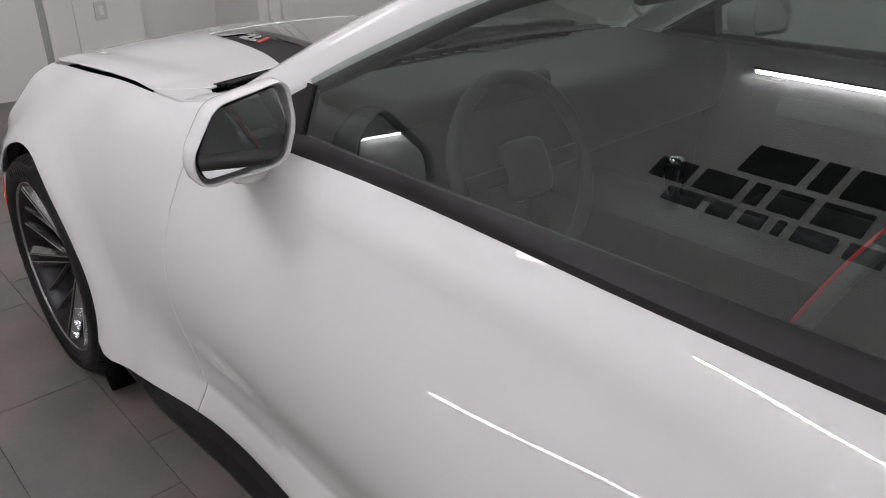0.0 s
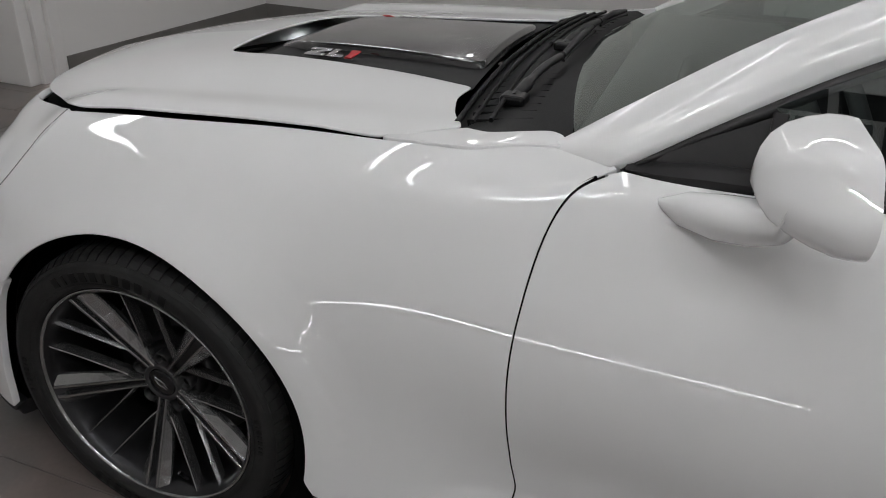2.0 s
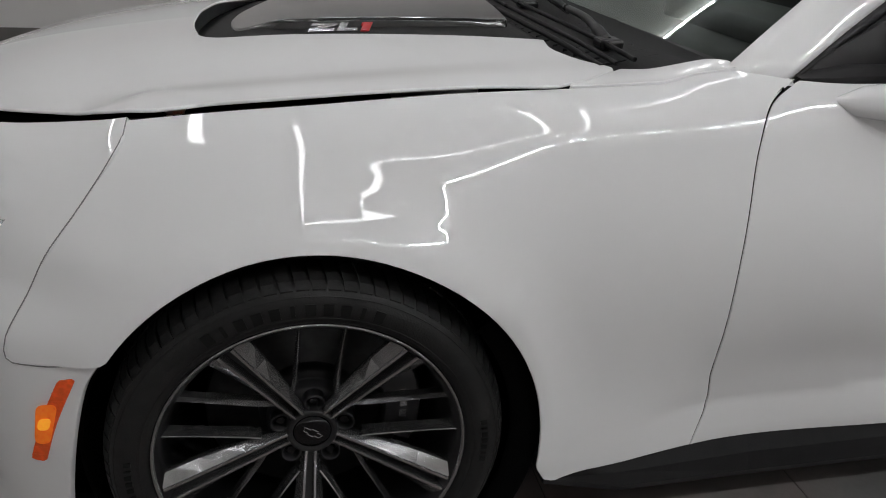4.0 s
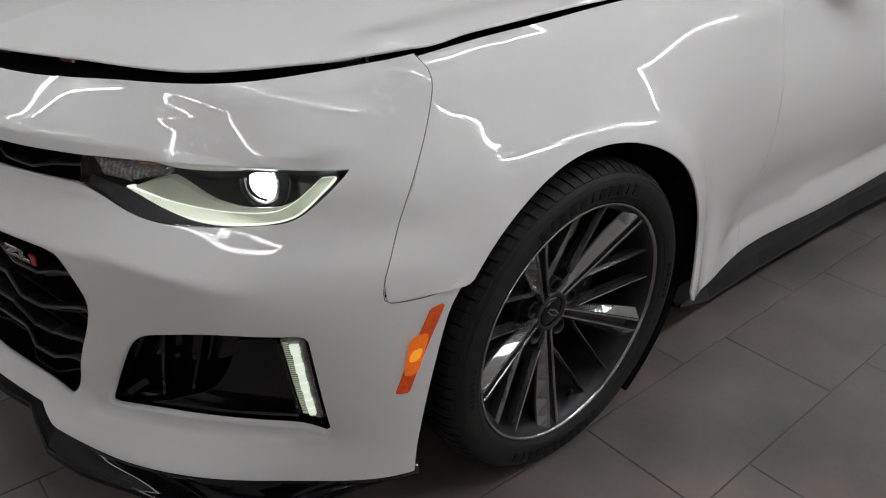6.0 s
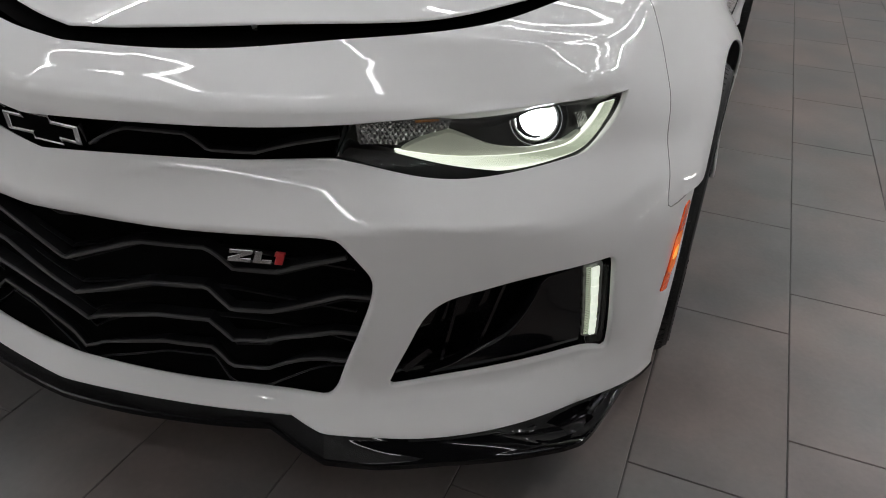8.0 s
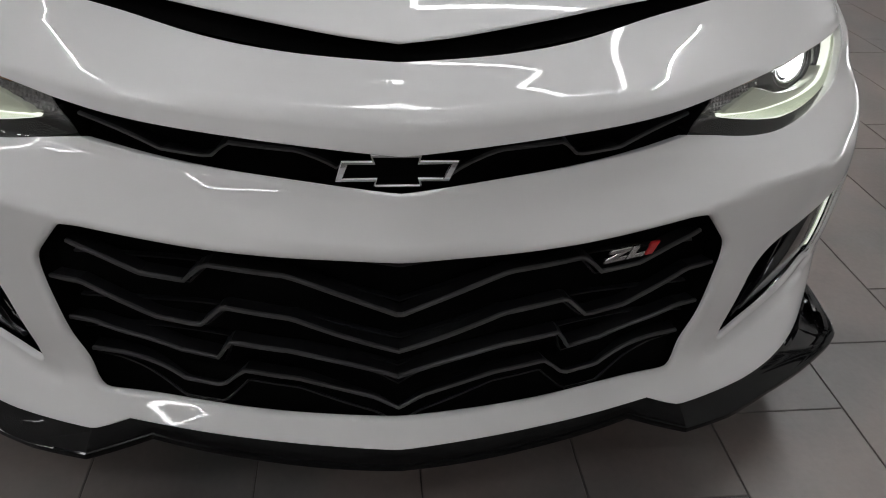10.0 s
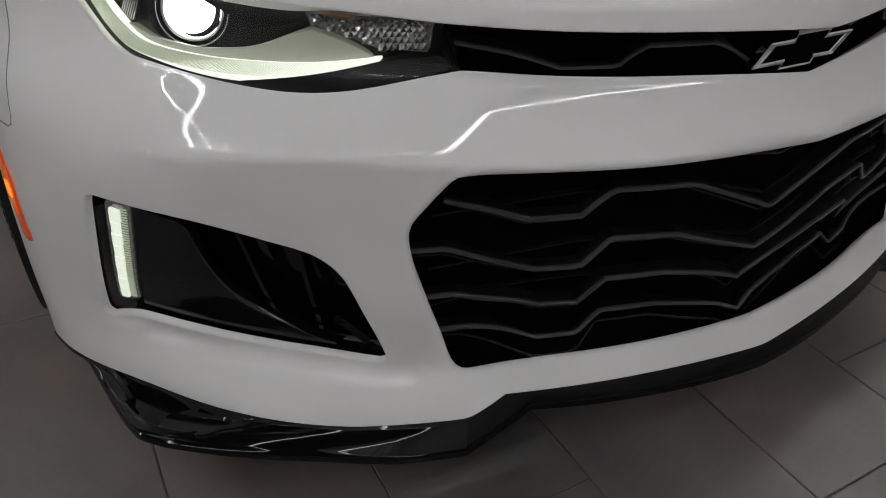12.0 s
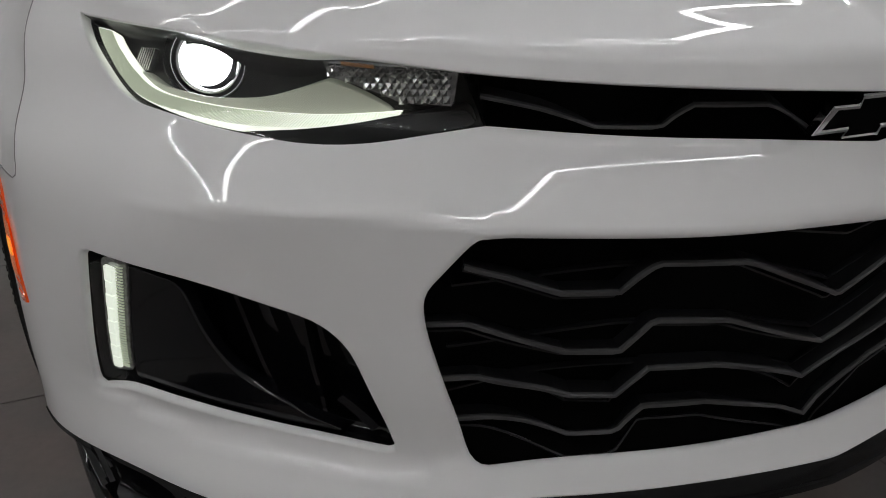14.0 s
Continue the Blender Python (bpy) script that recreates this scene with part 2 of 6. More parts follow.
def inside(q, poly):
    a, b = poly, np.roll(poly, -1, 0)
    res = np.zeros(len(q), bool)
    for (x1, y1), (x2, y2) in zip(a, b):
        c = (y1 > q[:, 1]) != (y2 > q[:, 1])
        with np.errstate(divide="ignore", invalid="ignore"):
            res ^= c & (q[:, 0] < (x2 - x1) * (q[:, 1] - y1) / (y2 - y1 + 1e-15) + x1)
    return res


def clearance(q, poly):
    a, b = poly, np.roll(poly, -1, 0)
    best = np.full(len(q), 9.0)
    for p, r in zip(a, b):
        d = r - p
        u = np.clip(((q - p) @ d) / (d @ d + 1e-15), 0, 1)
        best = np.minimum(best, np.linalg.norm(q - p - u[:, None] * d, axis=1))
    return best


def panel(loops, fn, step, lips=()):
    """A sheet over a plane region with holes, laid on the surface fn(uv) -> places, normals. lips: for each loop, a profile of
    (sideways, deep) steps by which its edge is turned in."""
    from mathutils.geometry import delaunay_2d_cdt
    loops = [np.asarray(l, float) for l in loops]
    lo, hi = loops[0].min(0), loops[0].max(0)
    gx, gy = np.meshgrid(np.arange(lo[0] + step / 2, hi[0], step), np.arange(lo[1] + step / 2, hi[1], step), indexing="ij")
    gx = gx + (np.arange(gx.shape[1]) % 2) * step * 0.5
    g = np.stack([gx.ravel(), gy.ravel()], 1)
    ok = inside(g, loops[0]) & (clearance(g, loops[0]) > 0.5 * step)
    for h in loops[1:]:
        ok &= ~inside(g, h) & (clearance(g, h) > 0.5 * step)
    g = g[ok]
    pts, edges, start = [], [], []
    for l in loops:
        s = len(pts)
        start.append(s)
        pts += [Vector(p) for p in l]
        edges += [(s + i, s + (i + 1) % len(l)) for i in range(len(l))]
    pts += [Vector(p) for p in g]
    v2, _, tris, orig, _, _ = delaunay_2d_cdt(pts, edges, [], 0, 1e-6)
    uv = np.array([tuple(v) for v in v2])
    back = {}
    for i, o in enumerate(orig):
        for k in o:
            back[k] = i
    tri = np.array([t for t in tris if len(t) == 3])
    c = uv[tri].mean(1)
    keep = inside(c, loops[0])
    for h in loops[1:]:
        keep &= ~inside(c, h)
    tri = tri[keep]
    p, n = fn(uv)
    fn_n = np.cross(p[tri[:, 1]] - p[tri[:, 0]], p[tri[:, 2]] - p[tri[:, 0]])
    flip = (fn_n * n[tri].mean(1)).sum(1) < 0
    tri[flip] = tri[flip][:, ::-1]
    turned = -1.0 if flip.mean() > 0.5 else 1.0
    verts, norms, faces = [tuple(x) for x in p], [tuple(x) for x in n], [tuple(int(i) for i in t) for t in tri]
    for li, l in enumerate(loops):
        prof = lips[li] if li < len(lips) else None
        if not prof:
            continue
        idx = [back[start[li] + i] for i in range(len(l))]
        q, qn = p[idx], n[idx]
        t = np.roll(q, -1, 0) - np.roll(q, 1, 0)
        t /= np.linalg.norm(t, axis=1)[:, None] + 1e-12
        side = np.cross(t, qn)
        ccw = 1.0 if signed_area(l) > 0 else -1.0
        side *= ccw * turned * (1.0 if li == 0 else -1.0)
        prev, pa, pd = idx, 0.0, 0.0
        for a, d in prof:
            ring = q + side * a - qn * d
            da, dd = a - pa, d - pd
            rn = side * dd + qn * da
            rn = rn / (np.linalg.norm(rn, axis=1)[:, None] + 1e-12)
            s = len(verts)
            verts += [tuple(x) for x in ring]
            norms += [tuple(x) for x in rn]
            m = len(idx)
            for i in range(m):
                k = (i + 1) % m
                f = [prev[i], prev[k], s + k, s + i]
                e1, e2 = np.array(verts[f[1]]) - verts[f[0]], np.array(verts[f[3]]) - verts[f[0]]
                if np.cross(e1, e2) @ rn[i] < 0:
                    f = f[::-1]
                faces.append(tuple(f))
            prev, pa, pd = list(range(s, s + m)), a, d
    return np.array(verts), faces, np.array(norms)


class Table:
    """A smooth surface value over two knot lines (natural cubic splines both ways)."""

    def __init__(self, us, vs, rows):
        self.us, self.vs, self.f = np.array(us, float), np.array(vs, float), np.array(rows, float)
        self.mu, self.mv = self.second(self.us), self.second(self.vs)

    @staticmethod
    def second(x):
        n, h = len(x), np.diff(x)
        a, b = np.eye(n), np.zeros((n, n))
        for i in range(1, n - 1):
            a[i, i - 1:i + 2] = h[i - 1] / 6, (h[i - 1] + h[i]) / 3, h[i] / 6
            b[i, i - 1:i + 2] = 1 / h[i - 1], -1 / h[i - 1] - 1 / h[i], 1 / h[i]
        return np.linalg.solve(a, b)

    @staticmethod
    def basis(x, m, q):
        q = np.clip(q, x[0], x[-1])
        i = np.clip(np.searchsorted(x, q) - 1, 0, len(x) - 2)
        h = x[i + 1] - x[i]
        a, b = (x[i + 1] - q) / h, (q - x[i]) / h
        w = np.zeros((len(q), len(x)))
        r = np.arange(len(q))
        w[r, i] += a
        w[r, i + 1] += b
        return w + ((a ** 3 - a) * h * h / 6)[:, None] * m[i] + ((b ** 3 - b) * h * h / 6)[:, None] * m[i + 1]

    def __call__(self, u, v):
        return np.einsum("pi,ij,pj->p", self.basis(self.us, self.mu, u), self.f, self.basis(self.vs, self.mv, v))


def surfaced(place, toward):
    """A surface function from place(u, v), its normal pointing as toward(places) does."""
    def fn(uv):
        u, v = uv[:, 0], uv[:, 1]
        p = place(u, v)
        e = 1e-3
        n = np.cross(place(u + e, v) - place(u - e, v), place(u, v + e) - place(u, v - e))
        n /= np.linalg.norm(n, axis=1)[:, None] + 1e-12
        s = np.sign((n * toward(p)).sum(1))
        return p, n * np.where(s == 0, 1, s)[:, None]
    return fn


def lifted(fn, d):
    def f(uv):
        p, n = fn(uv)
        return p + n * d, n
    return f


def tube_mesh(line, radius, n=8, closed=False):
    """A round bar along a line of places; radius may be a list."""
    line = np.asarray(line, float)
    m = len(line)
    rad = np.full(m, radius) if np.isscalar(radius) else np.asarray(radius)
    t = np.gradient(line, axis=0) if not closed else np.roll(line, -1, 0) - np.roll(line, 1, 0)
    t /= np.linalg.norm(t, axis=1)[:, None]
    up = np.array([0, 0, 1.0]) if abs(t[:, 2]).mean() < 0.8 else np.array([0, 1.0, 0])
    a = np.cross(t, up)
    a /= np.linalg.norm(a, axis=1)[:, None]
    b = np.cross(a, t)
    verts = []
    for i in range(m):
        for k in range(n):
            w = 2 * math.pi * k / n
            verts.append(tuple(line[i] + rad[i] * (a[i] * math.cos(w) + b[i] * math.sin(w))))
    f = grid_faces(m, n, True)
    if closed:
        f += [((m - 1) * n + j, (m - 1) * n + (j + 1) % n, (j + 1) % n, j) for j in range(n)]
    else:
        f += [tuple(range(n)), tuple((m - 1) * n + j for j in range(n))[::-1]]
    return verts, f


def ribbon(line, normal, width, thick):
    """A flat bar along a line: width across the line in the surface, thick along the normal."""
    line, normal = np.asarray(line, float), np.asarray(normal, float)
    t = np.gradient(line, axis=0)
    t /= np.linalg.norm(t, axis=1)[:, None] + 1e-12
    s = np.cross(normal, t)
    s /= np.linalg.norm(s, axis=1)[:, None] + 1e-12
    w = (np.full(len(line), width) if np.isscalar(width) else np.asarray(width))[:, None]
    c = thick * 0.35
    prof = [(-0.5, 0), (-0.5, thick - c), (-0.5 + 0.12, thick), (0.5 - 0.12, thick), (0.5, thick - c), (0.5, 0)]
    verts = []
    for i in range(len(line)):
        for a, b in prof:
            verts.append(tuple(line[i] + s[i] * a * w[i] + normal[i] * b))
    k = len(prof)
    f = grid_faces(len(line), k, True) + [tuple(range(k)), tuple((len(line) - 1) * k + j for j in range(k))[::-1]]
    return verts, f


# ---- room ----
FRONT_X, SIDE_Y, LEFT_Y, BACK_X, TOP = -3.66, 4.18, -3.2, 8.5, 4.9


def room_box(name, lo, hi, material, label, category="wall", bevel=0.0):
    c, s = [(a + b) / 2 for a, b in zip(lo, hi)], [b - a for a, b in zip(lo, hi)]
    ob = part(name, box_bm(s, c, bevel), material)
    return tagged(ob, label, category, "", "structure")


room_box("wall_front", (FRONT_X - 0.2, LEFT_Y - 0.2, 0), (FRONT_X, 1.80, TOP), WALL, "white painted showroom wall ahead of the car")
room_box("wall_pier", (FRONT_X, LEFT_Y, 0), (-3.40, 0.12, TOP), WALL, "white painted wall pier beside a grey frame")
room_box("trim_upright", (FRONT_X, 0.12, 0), (-3.415, 0.17, TOP), DOOR_GREY, "grey-green painted upright strip in the wall", "trim")
room_box("wall_panel", (FRONT_X, 0.17, 0), (-3.40, 0.352, TOP), WALL, "white painted narrow wall panel")
room_box("wall_pilaster", (FRONT_X, 0.352, 0), (-3.385, 0.82, TOP), WALL, "white painted pilaster with a switch plate", "wall", 0.004)
room_box("wall_corner", (FRONT_X - 0.2, 1.80, 0), (-2.93, SIDE_Y + 0.2, TOP), WALL, "white painted wall standing forward near the corner")
room_box("wall_right", (-2.93, SIDE_Y, 0), (BACK_X, SIDE_Y + 0.2, TOP), WALL, "white painted showroom wall beside the car")
room_box("wall_back", (BACK_X, LEFT_Y - 0.2, 0), (BACK_X + 0.2, SIDE_Y + 0.2, TOP), WALL, "white painted wall at the back of the room")
room_box("wall_left", (FRONT_X, LEFT_Y - 0.2, 0), (BACK_X, LEFT_Y, TOP), WALL, "white painted wall with black lettering high up")
room_box("ceiling", (FRONT_X - 0.2, LEFT_Y - 0.2, TOP), (BACK_X + 0.2, SIDE_Y + 0.2, TOP + 0.15), CEIL, "dark ceiling above the hanging lights", "ceiling")
room_box("ground", (FRONT_X - 0.2, LEFT_Y - 0.2, -0.2), (BACK_X + 0.2, SIDE_Y + 0.2, -0.003), GROUT, "grey grout bed under the floor tiles", "floor")
room_box("baseboard", (FRONT_X, 0.82, 0.0), (FRONT_X + 0.014, 1.54, 0.185), BASE, "tall grey tiled baseboard in the wall recess", "baseboard", 0.002)
room_box("baseboard", (FRONT_X + 0.014, 0.82, 0.0), (FRONT_X + 0.045, 1.54, 0.018), WALL, "low pale skirting strip on the floor", "baseboard", 0.004)
room_box("baseboard", (-2.93, 1.815, 0.0), (-2.918, SIDE_Y, 0.145), BASE, "dark grey baseboard along the forward wall", "baseboard", 0.002)
room_box("baseboard", (-2.918, SIDE_Y - 0.012, 0.0), (BACK_X, SIDE_Y, 0.145), BASE, "grey tiled baseboard along the side wall", "baseboard", 0.002)
for y0, y1, d in ((1.54, 1.625, -2.975), (1.625, 1.715, -2.945), (1.715, 1.797, -2.915)):
    room_box("trim_casing", (FRONT_X, y0, 0), (d, y1, TOP), WALL, "white stepped casing at the wall's end", "trim", 0.006)
plate = empty("switch_plate", None, "pale grey switch plate on the white pilaster", "switch")
part("plate", box_bm((0.010, 0.085, 0.12), (-3.380, 0.53, 0.53), 0.003), PLATE, plate)
part("rocker", box_bm((0.008, 0.035, 0.065), (-3.374, 0.53, 0.53), 0.002), WALL, plate)

# hanging lights: bright LED bars in a wide frame below the dark ceiling, on thin wires
BAR_Z = 2.75


def bar_box(a, b, width, height, lift, bevel):
    """A straight bar from a to b, raised by lift."""
    a, b = Vector(a) + Vector((0, 0, lift)), Vector(b) + Vector((0, 0, lift))
    d = b - a
    rot = d.to_track_quat("X", "Z").to_matrix()
    return box_bm((d.length - 0.03, width, height), (a + b) / 2, bevel, rot, seg=1)


def led_bar(a, b):
    return bar_box(a, b, 0.034, 0.028, 0.0, 0.004)


LED_LINES = [
    ((-0.20, -0.30), (-0.20, -1.75)), ((-0.20, -1.75), (0.66, -1.75)), ((0.66, -1.75), (0.66, -0.30)),
    ((0.75, -1.92), (1.03, -1.92)), ((1.03, -1.92), (1.03, -0.30)), ((1.03, -0.30), (1.75, -0.30)), ((1.75, -0.30), (1.75, 0.45)),
    ((-0.55, -0.80), (-0.55, 1.15)), ((-0.60, 1.15), (-0.95, 3.60)),
    ((-2.30, -1.45), (-2.30, 2.10)), ((-2.30, 2.10), (-1.00, 2.10)),
]
light = empty("hanging_light_frame", None, "white LED bars joined in a frame hung below the ceiling", "ceiling light")
for (x0, y0), (x1, y1) in LED_LINES:
    n = max(1, round(math.hypot(x1 - x0, y1 - y0) / 1.25))
    for i in range(n):
        p0 = (x0 + (x1 - x0) * i / n, y0 + (y1 - y0) * i / n, BAR_Z)
        p1 = (x0 + (x1 - x0) * (i + 1) / n, y0 + (y1 - y0) * (i + 1) / n, BAR_Z)
        bar = part("led_bar", led_bar(p0, p1), TUBE, light)
        part("channel", bar_box(p0, p1, 0.036, 0.020, 0.0245, 0.002), BADGE, bar, "silver aluminium channel")
    v, f = tube_mesh([((x0 + x1) / 2, (y0 + y1) / 2, BAR_Z + 0.01), ((x0 + x1) / 2, (y0 + y1) / 2, TOP)], 0.003, 5)
    mesh_object("wire", v, f, STEEL, light)
WALL_Z = 0.12
# added lamp: mirrored as the bright line on the door, shielded by lips
for x0, x1 in ((-0.24, 1.6),):
    lamp = empty("wall_light", None, "added LED bar in a black channel, mirrored as the door's bright line", "wall light", "wall lights")
    part("led_bar", box_bm((x1 - x0, 0.02, 0.022), ((x0 + x1) / 2, LEFT_Y + 0.03, WALL_Z), 0.004, seg=1), DOOR_LINE_LED, lamp)
    part("channel_back", box_bm((x1 - x0, 0.012, 0.100), ((x0 + x1) / 2, LEFT_Y + 0.006, WALL_Z), 0.002), SATIN_BLACK, lamp)
    for dz in (-0.050, 0.050):
        part("channel_lip", box_bm((x1 - x0, 0.070, 0.006), ((x0 + x1) / 2, LEFT_Y + 0.036, WALL_Z + dz), 0.001), SATIN_BLACK, lamp)

# rows of LED bars high along the side walls
# the right-hand row is added, out of view, as fill light
for y, x0, z, n in ((LEFT_Y + 0.05, 0.10, 3.64, 5), (SIDE_Y - 0.07, -2.6, TOP - 0.12, 7)):
    lamp = empty("cove_light", None, "row of white LED bars high along the wall, used as fill light", "cove light", "cove lights")
    for i in range(n):
        part("led_bar", bar_box((x0 + 1.5 * i, y, z), (x0 + 1.5 * i + 1.49, y, z), 0.030, 0.024, 0.0, 0.004), WALL_COVE if y < 0 else FILL_ROW, lamp)
    part("rail", box_bm((1.5 * n, 0.03, 0.02), (x0 + 0.75 * n, y, z + 0.022), 0.003), BADGE, lamp)
    for i in range(n + 1):
        part("bracket", box_bm((0.03, 0.08, 0.012), (x0 + 1.5 * i, y + (-0.02 if y < 0 else 0.02), z + 0.038), 0.002), BADGE, lamp)

# black lettering on the wall, as plain bars of its size
sign = empty("wall_sign", None, "black lettering fixed high on the white wall, as plain bars", "sign")
for z0, h, x0, widths in ((2.50, 0.33, 0.49, (0.30, 0.10, 0.38, 0.38, 0.32, 0.30)),
                          (2.19, 0.24, 0.10, (0.21, 0.22, 0.07, 0.16, 0.22, 0.34, 0.22, 0.16, 0.22)),
                          (1.98, 0.155, 0.26, (0.20, 0.12, 0.11, 0.04, 0.18, 0.16, 0.17, 0.18, 0.16, 0.08, 0.2))):
    x = x0
    for w in widths:
        part("letter_bar", box_bm((w, 0.02, h), (x + w / 2, LEFT_Y + 0.01, z0 + h / 2), 0.004), SIGN, sign)
        x += w + 0.05

# ---- car body surfaces ----
# lengths run back from the front axle, heights from the floor; the axle stands at x = 0
AXIS_X = 0.10
NOSE = Table(
    [0, 14, 24, 30, 36, 44, 52, 59, 66, 72],
    [0.14, 0.22, 0.27, 0.34, 0.42, 0.49, 0.55, 0.60, 0.645, 0.70, 0.745, 0.78, 0.81, 0.84, 0.88],
    list(zip(
        (1.055, 1.065, 1.085, 1.092, 1.098, 1.098, 1.086, 1.078, 1.047, 1.030),
        (1.038, 1.046, 1.062, 1.075, 1.084, 1.085, 1.078, 1.075, 1.045, 1.030),
        (0.990, 0.994, 1.006, 1.042, 1.045, 1.052, 1.064, 1.074, 1.047, 1.030),
        (0.992, 0.996, 1.008, 1.034, 1.040, 1.052, 1.068, 1.074, 1.047, 1.030),
        (0.998, 1.001, 1.010, 1.026, 1.040, 1.058, 1.073, 1.072, 1.043, 1.020),
        (1.006, 1.007, 1.012, 1.022, 1.038, 1.062, 1.074, 1.068, 1.038, 1.020),
        (1.010, 1.010, 1.012, 1.017, 1.032, 1.055, 1.066, 1.062, 1.031, 1.010),
        (0.990, 0.981, 0.977, 0.982, 1.002, 1.030, 1.042, 1.048, 1.022, 1.000),
        (0.958, 0.948, 0.942, 0.940, 0.953, 0.983, 1.008, 1.020, 1.005, 0.980),
        (0.984, 0.967, 0.957, 0.947, 0.948, 0.962, 0.986, 0.998, 0.985, 0.960),
        (0.942, 0.925, 0.915, 0.912, 0.920, 0.935, 0.957, 0.966, 0.955, 0.940),
        (0.882, 0.863, 0.850, 0.858, 0.876, 0.900, 0.922, 0.934, 0.930, 0.910),
        (0.822, 0.805, 0.800, 0.815, 0.843, 0.868, 0.884, 0.899, 0.908, 0.890),
        (0.790, 0.775, 0.770, 0.775, 0.790, 0.800, 0.812, 0.846, 0.882, 0.870),
        (0.740, 0.730, 0.725, 0.725, 0.730, 0.735, 0.745, 0.770, 0.805, 0.800),
    )))
BOW = 1.03


def smooth(t):
    t = np.clip(t, 0, 1)
    return t * t * (3 - 2 * t)


def nose_fold(deg, z):
    """The crisp fold above the lower grille and the shallow step below the corner intakes."""
    r42, r49, r60, r645, here = (NOSE(deg, np.full(len(deg), q)) if q else NOSE(deg, z) for q in (0.42, 0.49, 0.60, 0.645, 0))
    low = r49 + (r49 - r42) / 0.07 * (z - 0.49)
    high = r645 + (r60 - r645) / 0.045 * (0.645 - z)
    k = 0.0022
    sharp = np.minimum(low, high) - k * np.log1p(np.exp(-np.abs(low - high) / k))
    inner = smooth((z - 0.48) / 0.03) * (1 - smooth((z - 0.615) / 0.03)) * (1 - smooth((deg - 40) / 12))
    fold = (sharp - here) * inner
    s = z - np.interp(deg, [28, 40, 48, 56], [0.250, 0.246, 0.258, 0.282])
    step = -0.006 * smooth(s / 0.012) * (1 - smooth((s - 0.014) / 0.035)) * smooth((deg - 29.3) / 1.6) * (1 - smooth((deg - 50) / 7))
    zb = np.interp(deg, [0, 29.4, 46.7, 57], [0.692, 0.7045, 0.7225, 0.732])
    zt = np.interp(deg, [0, 17, 30, 42, 51, 57], [0.767, 0.770, 0.774, 0.785, 0.796, 0.804])
    brow_r, top_r = NOSE(deg, zb), NOSE(deg, zt)
    lean = (NOSE(deg, zt + 0.004) - NOSE(deg, zt - 0.004)) / 0.008
    low, high = brow_r - 0.30 * (z - zb), top_r + lean * (z - zt)
    sharp = np.minimum(low, high) - k * np.log1p(np.exp(-np.abs(low - high) / k))
    inner = smooth((z - zb + 0.004) / 0.008) * (1 - smooth((z - zt + 0.022) / 0.02)) * (1 - smooth((deg - 53) / 6))
    return fold + step + (sharp - here) * inner


def prow(deg):
    """The soft upright fold down the middle of the nose, and its flatter cheeks."""
    s = np.clip(np.sqrt(deg * deg + 0.7) / 24, 0, 1)
    return 0.0055 * (1 - s) ** 2 * (1 - 5 * s)


def nose_place(u, v):
    deg = np.degrees(np.abs(u) / BOW)
    r = NOSE(deg, v) + nose_fold(deg, v) + prow(deg)
    a = u / BOW
    return np.stack([AXIS_X - r * np.cos(a), -r * np.sin(a), v], 1)


nose = surfaced(nose_place, lambda p: np.stack([p[:, 0] - AXIS_X - 0.3, p[:, 1], 0.15 + 0 * p[:, 2]], 1))


def ring(pts):
    """Half outline in (degrees from the nose, height), on the car's left."""
    return [(radians(p[0]) * BOW, *p[1:]) for p in pts]


def both(half):
    """A closed outline from its left half, which begins and ends on the middle line."""
    h = np.asarray(half, float)
    other = h[::-1][1:-1] * (-1, 1)
    return np.vstack([h, other])


def shrink(line, d):
    """An outline drawn in by d."""
    t = np.roll(line, -1, 0) - np.roll(line, 1, 0)
    t /= np.linalg.norm(t, axis=1)[:, None] + 1e-12
    nrm = np.stack([-t[:, 1], t[:, 0]], 1) * (1 if signed_area(line) > 0 else -1)
    return line + nrm * d


